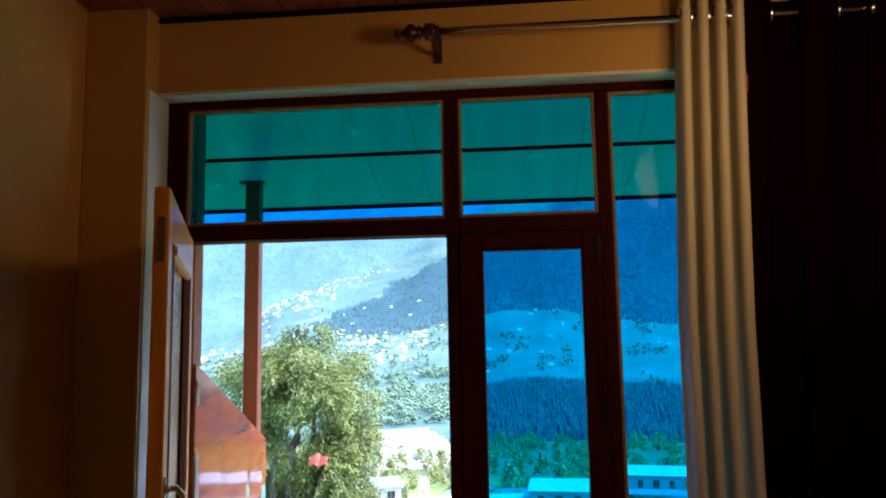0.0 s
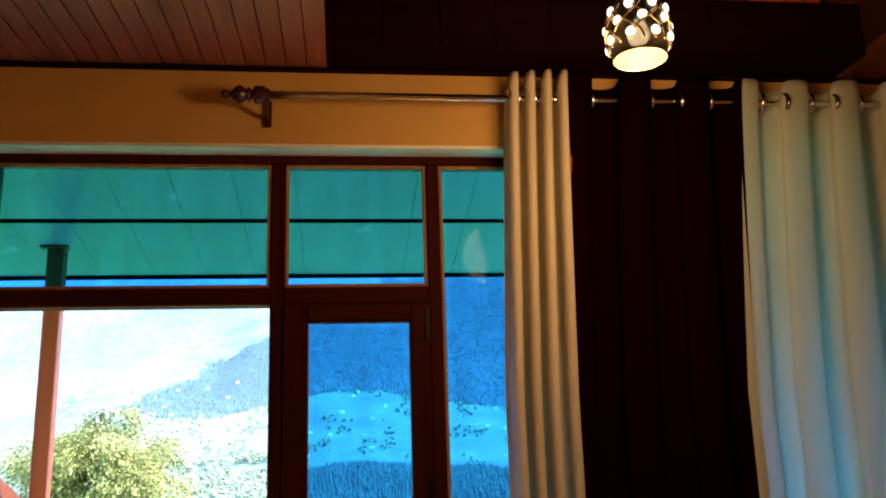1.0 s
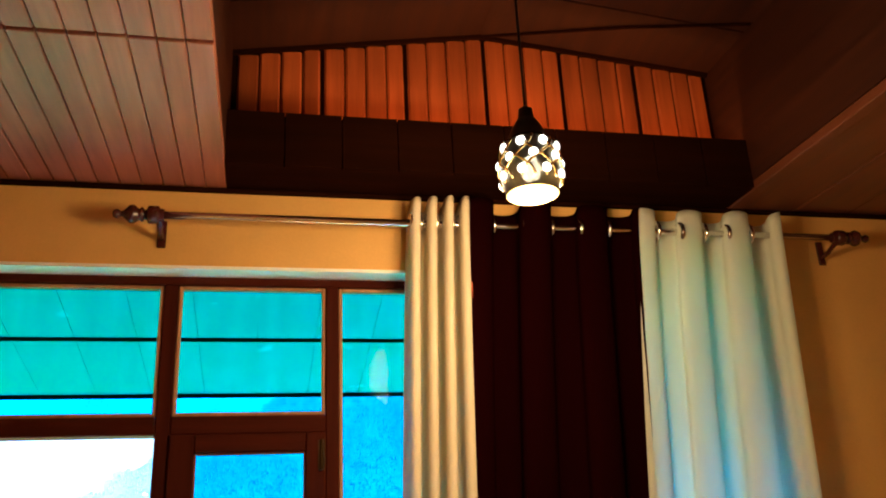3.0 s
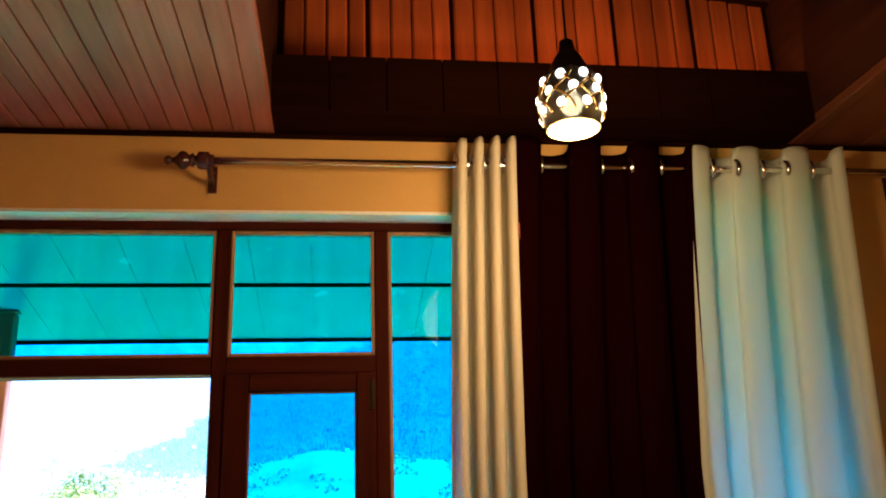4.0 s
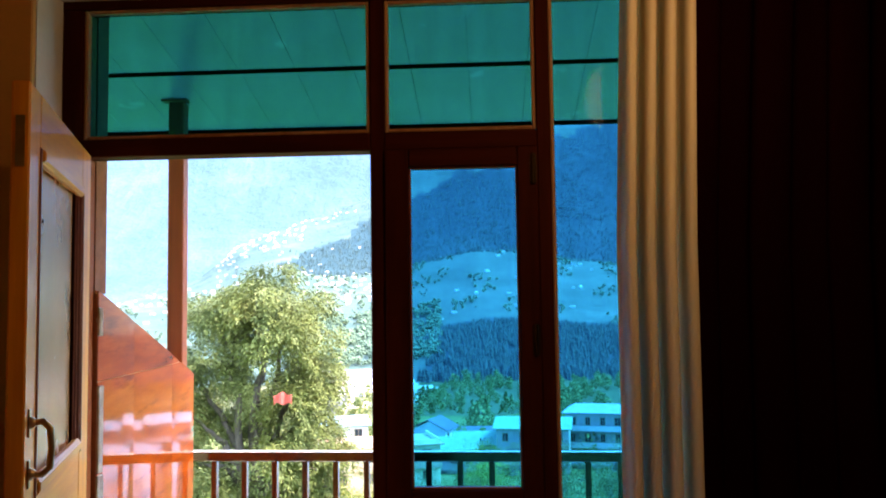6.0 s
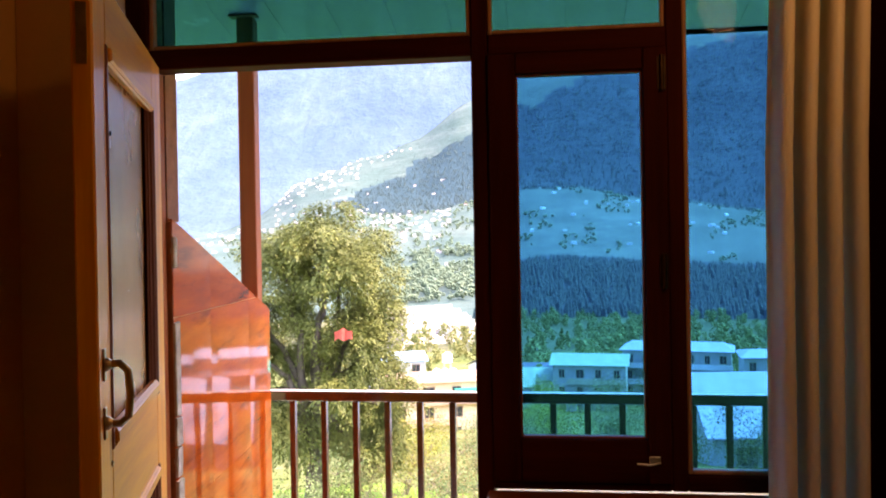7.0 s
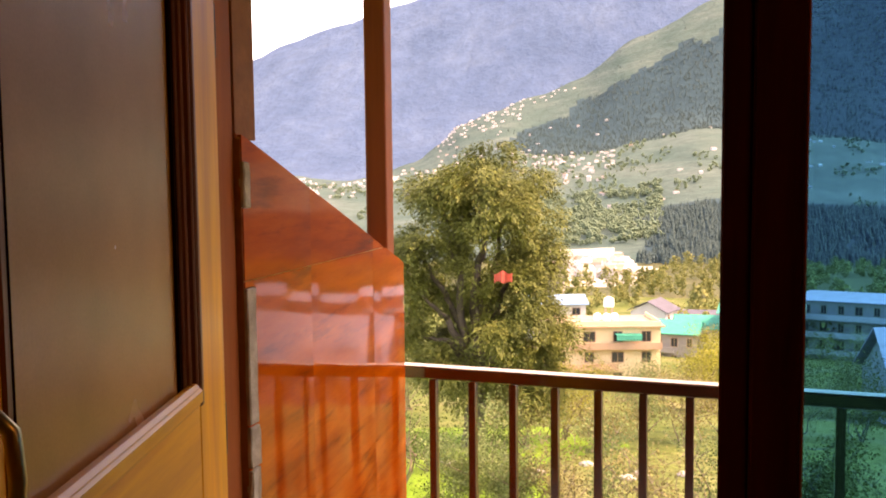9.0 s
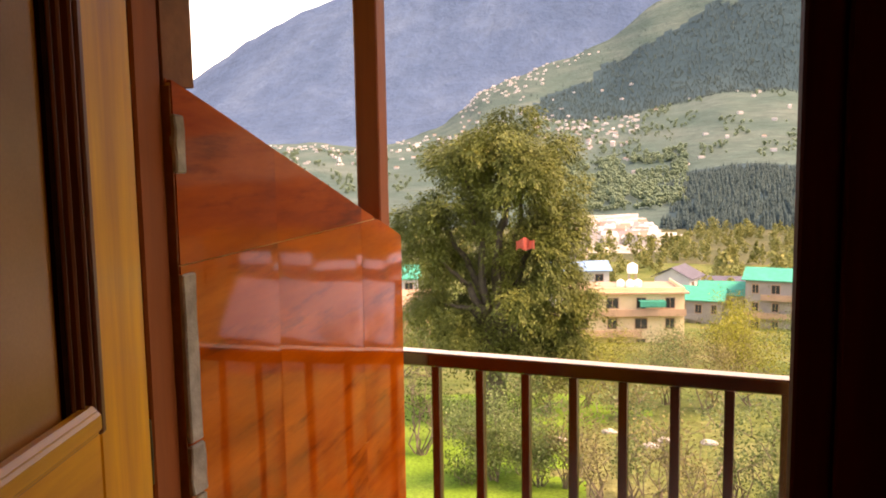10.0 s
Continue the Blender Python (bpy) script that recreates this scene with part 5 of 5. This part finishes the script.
def willow(az, r):
    rnd = random.Random(21)
    base = place(az, r)
    base.z = EYE.z - 12.75
    ahead = Vector((-math.sin(radians(az)), math.cos(radians(az)), 0))
    right = Vector((ahead.y, -ahead.x, 0))
    tree = thing("willow_tree", "large green willow with drooping branches in the garden", "tree", at=Matrix.Translation(base))
    main = [(0.2, 13.2, 2.1), (-1.5, 12.2, 1.9), (1.7, 11.8, 1.9), (0.4, 10.6, 2.6), (-2.7, 10.0, 2.0), (2.5, 9.6, 1.9), (-2.6, 7.9, 2.0), (0.2, 8.0, 2.5), (2.4, 7.4, 2.1), (-2.4, 5.6, 1.8), (0.6, 5.4, 2.4), (3.0, 5.2, 1.9), (3.7, 4.0, 1.4), (-0.8, 3.8, 2.1), (1.7, 3.4, 2.0)]
    lobes = [(u + rnd.gauss(0, 0.75) * s * 0.5, h + rnd.gauss(0, 0.7) * s * 0.5, s * rnd.uniform(0.34, 0.62)) for u, h, s in main for _ in range(5)]
    bm = bmesh.new()
    fork = Vector((0.1, 0, 3.2))
    limb(bm, (0, 0, -0.6), fork, 0.62, 0.45, rnd, 0.05)
    for u, h, s in main:
        tip = right * u + ahead * rnd.uniform(-1.3, 1.3) + Vector((0, 0, h))
        mid = fork.lerp(tip, 0.5) + Vector((0, 0, 1.0))
        limb(bm, fork, mid, 0.26, 0.15, rnd)
        limb(bm, mid, tip, 0.15, 0.05, rnd)
    part("trunk", bm, M_BARK, tree, "", True)
    verts, faces = [], []

    def leaf(p, way, out, w, length):
        side = way.cross(out + Vector((rnd.gauss(0, 0.5), rnd.gauss(0, 0.5), rnd.gauss(0, 0.5)))).normalized() * w
        b = len(verts)
        verts.extend((tuple(p - side * 0.3), tuple(p + side * 0.3), tuple(p + way * length * 0.5 + side), tuple(p + way * length), tuple(p + way * length * 0.5 - side)))
        faces.append((b, b + 1, b + 2, b + 3, b + 4))

    for u, h, s in lobes:
        centre = right * u + ahead * rnd.uniform(-2.6, 2.2) * max(0.3, 1 - abs(u) / 5) + Vector((0, 0, h))
        for _ in range(int(370 * s)):
            d = Vector((rnd.gauss(0, 1), rnd.gauss(0, 1), rnd.gauss(0.55, 0.75))).normalized()
            p = centre + d * s * rnd.uniform(0.62, 1.08) ** 0.6
            if noise.noise(p * 0.75) < -0.15:
                continue
            if abs(p.dot(right) + 0.25) < 0.75 and 3.2 < p.z < 9.0 and p.dot(ahead) < 0.6 and rnd.random() < 0.5:
                continue
            way = (d * 0.7 + Vector((0, 0, -0.65)) + Vector((rnd.gauss(0, 0.25), rnd.gauss(0, 0.25), 0))).normalized()
            n = rnd.randint(7, 12)
            for k in range(n):
                q = p + way * (k * 0.085) + Vector((rnd.gauss(0, 0.09), rnd.gauss(0, 0.09), rnd.gauss(0, 0.07)))
                lw = (way + Vector((rnd.gauss(0, 0.35), rnd.gauss(0, 0.35), rnd.gauss(-0.1, 0.25)))).normalized()
                leaf(q, lw, d + Vector((0, 0, 0.35)), rnd.uniform(0.022, 0.042), rnd.uniform(0.11, 0.21))
    data = bpy.data.meshes.new("crown")
    data.from_pydata(verts, [], faces)
    data.materials.append(M_WILLOW)
    crown = new("crown", data)
    crown.parent = tree
    cloth_m = tree.matrix_world @ Matrix.Translation(right * 1.32 + ahead * -3.3 + Vector((0, 0, 8.85)))
    bm = bmesh.new()
    bmesh.ops.create_grid(bm, x_segments=10, y_segments=6, size=0.5)
    for v in bm.verts:
        x, y = v.co.x, v.co.y
        v.co = right * (x * 0.8) + Vector((0, 0, y * 0.45 - 0.25 * x * x + 0.07 * math.sin(9 * x + 4 * y))) + ahead * (0.08 * math.sin(11 * x))
    bmesh.ops.solidify(bm, geom=bm.faces[:], thickness=0.01)
    rag = part("hanging_cloth", bm, M_CLOTH_RED)
    rag.matrix_world = cloth_m
    tagged(rag, "faded red cloth caught on a willow branch", "cloth")
    return tree


willow(16.2, 40)


def shrub(label, az, r, h, w, mat, leaves, seed, bare=0.0, name="shrub", group="garden shrubs"):
    """A many-stemmed shrub with single leaves; bare: the share of stems without any."""
    rnd = random.Random(seed)
    base = place(az, r)
    top = thing(name, label, "shrub" if name == "shrub" else "tree", group, at=Matrix.Translation(base))
    bm = bmesh.new()
    verts, faces, tips = [], [], []
    for k in range(rnd.randint(7, 10)):
        a = rnd.uniform(0, 2 * math.pi)
        tip = Vector((math.cos(a) * w * rnd.uniform(0.1, 0.5), math.sin(a) * w * rnd.uniform(0.1, 0.5), h * rnd.uniform(0.6, 1.0)))
        foot = Vector((rnd.gauss(0, 0.08), rnd.gauss(0, 0.08), -0.15))
        pts = limb(bm, foot, tip, 0.008 * h + 0.008, 0.004, rnd, 0.2)
        tips.append((pts, rnd.random() < bare))
        for _ in range(4):
            s = rnd.choice(pts[2:])
            e = s + Vector((rnd.gauss(0, 0.25), rnd.gauss(0, 0.25), rnd.uniform(0.1, 0.4))) * h * 0.45
            tips.append((limb(bm, s, e, 0.0035 * h + 0.003, 0.0025, rnd, 0.25, 3), rnd.random() < bare))
    part("branchwork", bm, M_TWIG, top)
    made = 0
    while made < leaves:
        pts, empty = rnd.choice(tips)
        if empty and rnd.random() < 0.93:
            made += 1
            continue
        k = rnd.uniform(0.3, 1) * (len(pts) - 1)
        p = pts[int(k)].lerp(pts[min(len(pts) - 1, int(k) + 1)], k % 1) + Vector((rnd.gauss(0, 1), rnd.gauss(0, 1), rnd.gauss(0, 0.8))) * w * 0.10
        p.z = max(0.05, p.z)
        way = Vector((rnd.gauss(0, 1), rnd.gauss(0, 1), rnd.gauss(0.3, 0.8))).normalized()
        side = way.cross(Vector((rnd.gauss(0, 1), rnd.gauss(0, 1), rnd.gauss(0, 1)))).normalized()
        s, b = rnd.uniform(0.05, 0.11) * (0.7 + h * 0.12), len(verts)
        verts.extend((tuple(p), tuple(p + way * s * 0.5 + side * s * 0.35), tuple(p + way * s), tuple(p + way * s * 0.5 - side * s * 0.35)))
        faces.append((b, b + 1, b + 2, b + 3))
        made += 1
    data = bpy.data.meshes.new("foliage")
    data.from_pydata(verts, [], faces)
    data.materials.append(mat)
    f = new("foliage", data)
    f.parent = top
    return top


shrub("pale grey-green leafy shrub on the lawn", 16.4, 27.5, 3.1, 2.9, M_BUSH, 6500, 31)
shrub("pale grey-green leafy shrub on the lawn", 14.6, 28.5, 2.2, 2.4, M_BUSH, 4200, 32)
shrub("pale grey-green leafy shrub on the lawn", 13.3, 27.0, 2.6, 2.5, M_BUSH, 4200, 30)
shrub("low dark green shrub on the lawn", 18.4, 27.2, 1.1, 2.0, M_BUSH_D, 1300, 33)
shrub("dark green shrub under the willow", 19.4, 34, 2.4, 3.4, M_BUSH_D, 2200, 34)
shrub("dark green shrub under the willow", 15.0, 35, 2.6, 3.6, M_BUSH_D, 2200, 35)
shrub("slim young tree at the lawn's edge", 21.6, 31, 4.2, 1.6, M_BUSH_D, 900, 36, 0.4, "young_tree", "young garden trees")
k = 40
for az, r, h, w, mt, n, bare, text in ((11.5, 27, 3.0, 2.2, M_BUSH_T, 700, 0.6, "half-bare tan shrub in the garden"), (9.2, 25, 3.2, 2.3, M_BUSH_T, 520, 0.7, "half-bare tan shrub in the garden"), (6.8, 26, 3.6, 2.4, M_BUSH, 650, 0.6, "half-bare grey-green shrub in the garden"),
                                       (4.4, 23, 3.4, 2.2, M_BUSH_T, 420, 0.75, "nearly bare shrub in the garden"), (2.2, 22, 3.4, 2.0, M_BUSH_T, 380, 0.8, "nearly bare shrub in the garden"), (0.0, 25, 3.6, 2.4, M_BUSH, 520, 0.7, "half-bare grey-green shrub in the garden"),
                                       (-3.0, 24, 3.4, 2.2, M_BUSH, 900, 0.4, "grey-green leafy shrub in the garden"), (-6.5, 26, 3.4, 2.6, M_BUSH_D, 1300, 0.3, "deep green shrub in the garden"), (-10, 25, 3.2, 2.6, M_BUSH_D, 1200, 0.3, "deep green shrub in the garden"), (-14, 27, 3.0, 2.8, M_BUSH, 1200, 0.3, "grey-green leafy shrub in the garden"),
                                       (12.6, 40, 3.2, 3.6, M_BUSH_T, 1300, 0.4, "tan leafy shrub beyond the lawn"), (10.0, 42, 3.4, 4.0, M_BUSH_Y, 1300, 0.3, "yellow-green shrub beyond the lawn"), (7.2, 40, 3.2, 4.0, M_BUSH_T, 1300, 0.4, "tan leafy shrub beyond the lawn"), (4.6, 43, 3.6, 4.0, M_BUSH, 1300, 0.4, "grey-green shrub beyond the lawn"),
                                       (2.0, 42, 3.6, 4.0, M_BUSH_T, 1300, 0.4, "tan leafy shrub beyond the lawn"), (-1.0, 44, 4.0, 4.4, M_BUSH_Y, 1500, 0.3, "yellow-green shrub beyond the lawn"), (-5.0, 46, 4.2, 4.6, M_BUSH, 1500, 0.3, "grey-green shrub beyond the lawn"), (-9.0, 48, 4.2, 5.0, M_BUSH_D, 1500, 0.3, "deep green shrub beyond the lawn"), (-13.0, 50, 4.2, 5.0, M_BUSH_D, 1500, 0.3, "deep green shrub beyond the lawn"),
                                       (0.2, 66, 5.6, 5.4, M_BUSH_Y, 3800, 0.1, "yellow-green tree below the houses"), (-4.8, 75, 6.0, 6.5, M_BUSH_D, 2200, 0.1, "deep green tree below the houses"), (1.2, 80, 3.6, 6.0, M_BUSH_D, 2000, 0.2, "deep green tree below the houses"), (3.2, 76, 3.0, 6.0, M_BUSH_T, 1800, 0.3, "tan tree below the houses"), (6.0, 72, 2.6, 6.5, M_BUSH_T, 1800, 0.3, "tan tree below the houses"),
                                       (9.0, 70, 2.8, 6.0, M_BUSH_Y, 1800, 0.2, "yellow-green tree below the houses"), (20.6, 60, 5.0, 5.0, M_BUSH, 1800, 0.1, "grey-green tree behind the willow"), (22.6, 64, 5.4, 5.0, M_BUSH_Y, 1800, 0.1, "yellow-green tree behind the willow"), (25.0, 62, 5.0, 5.5, M_BUSH, 1800, 0.1, "grey-green tree behind the willow"), (11.4, 62, 5.0, 4.0, M_BUSH_Y, 1800, 0.1, "yellow-green tree beside the willow"), (-8.0, 78, 6.0, 6.5, M_BUSH, 2000, 0.1, "grey-green tree below the houses"), (-12.0, 80, 6.0, 7.0, M_BUSH_D, 2200, 0.1, "deep green tree below the houses")):
    k += 1
    far = r > 55
    shrub(text, az, r, h, w, mt, int(n * 3.6), k, bare * 0.5, "garden_tree" if far else "shrub", "trees below the houses" if far else "garden shrubs")

for az, r in ((12.2, 33), (11.8, 33.4), (5.6, 33), (4.6, 34), (8.4, 36), (18.2, 36), (1.8, 34)):
    bm = bmesh.new()
    bmesh.ops.create_icosphere(bm, subdivisions=2, radius=1.0)
    for v in bm.verts:
        v.co *= 1 + 0.25 * noise.noise(v.co * 1.7 + Vector((az, 0, 0)))
        v.co = Vector((v.co.x * 0.34, v.co.y * 0.25, v.co.z * 0.14))
    st = part("boulder", bm, M_CEMENT)
    st.location = place(az, r, 0.06)
    tagged(st, "pale boulder lying in the scrub", "boulder", "garden boulders")
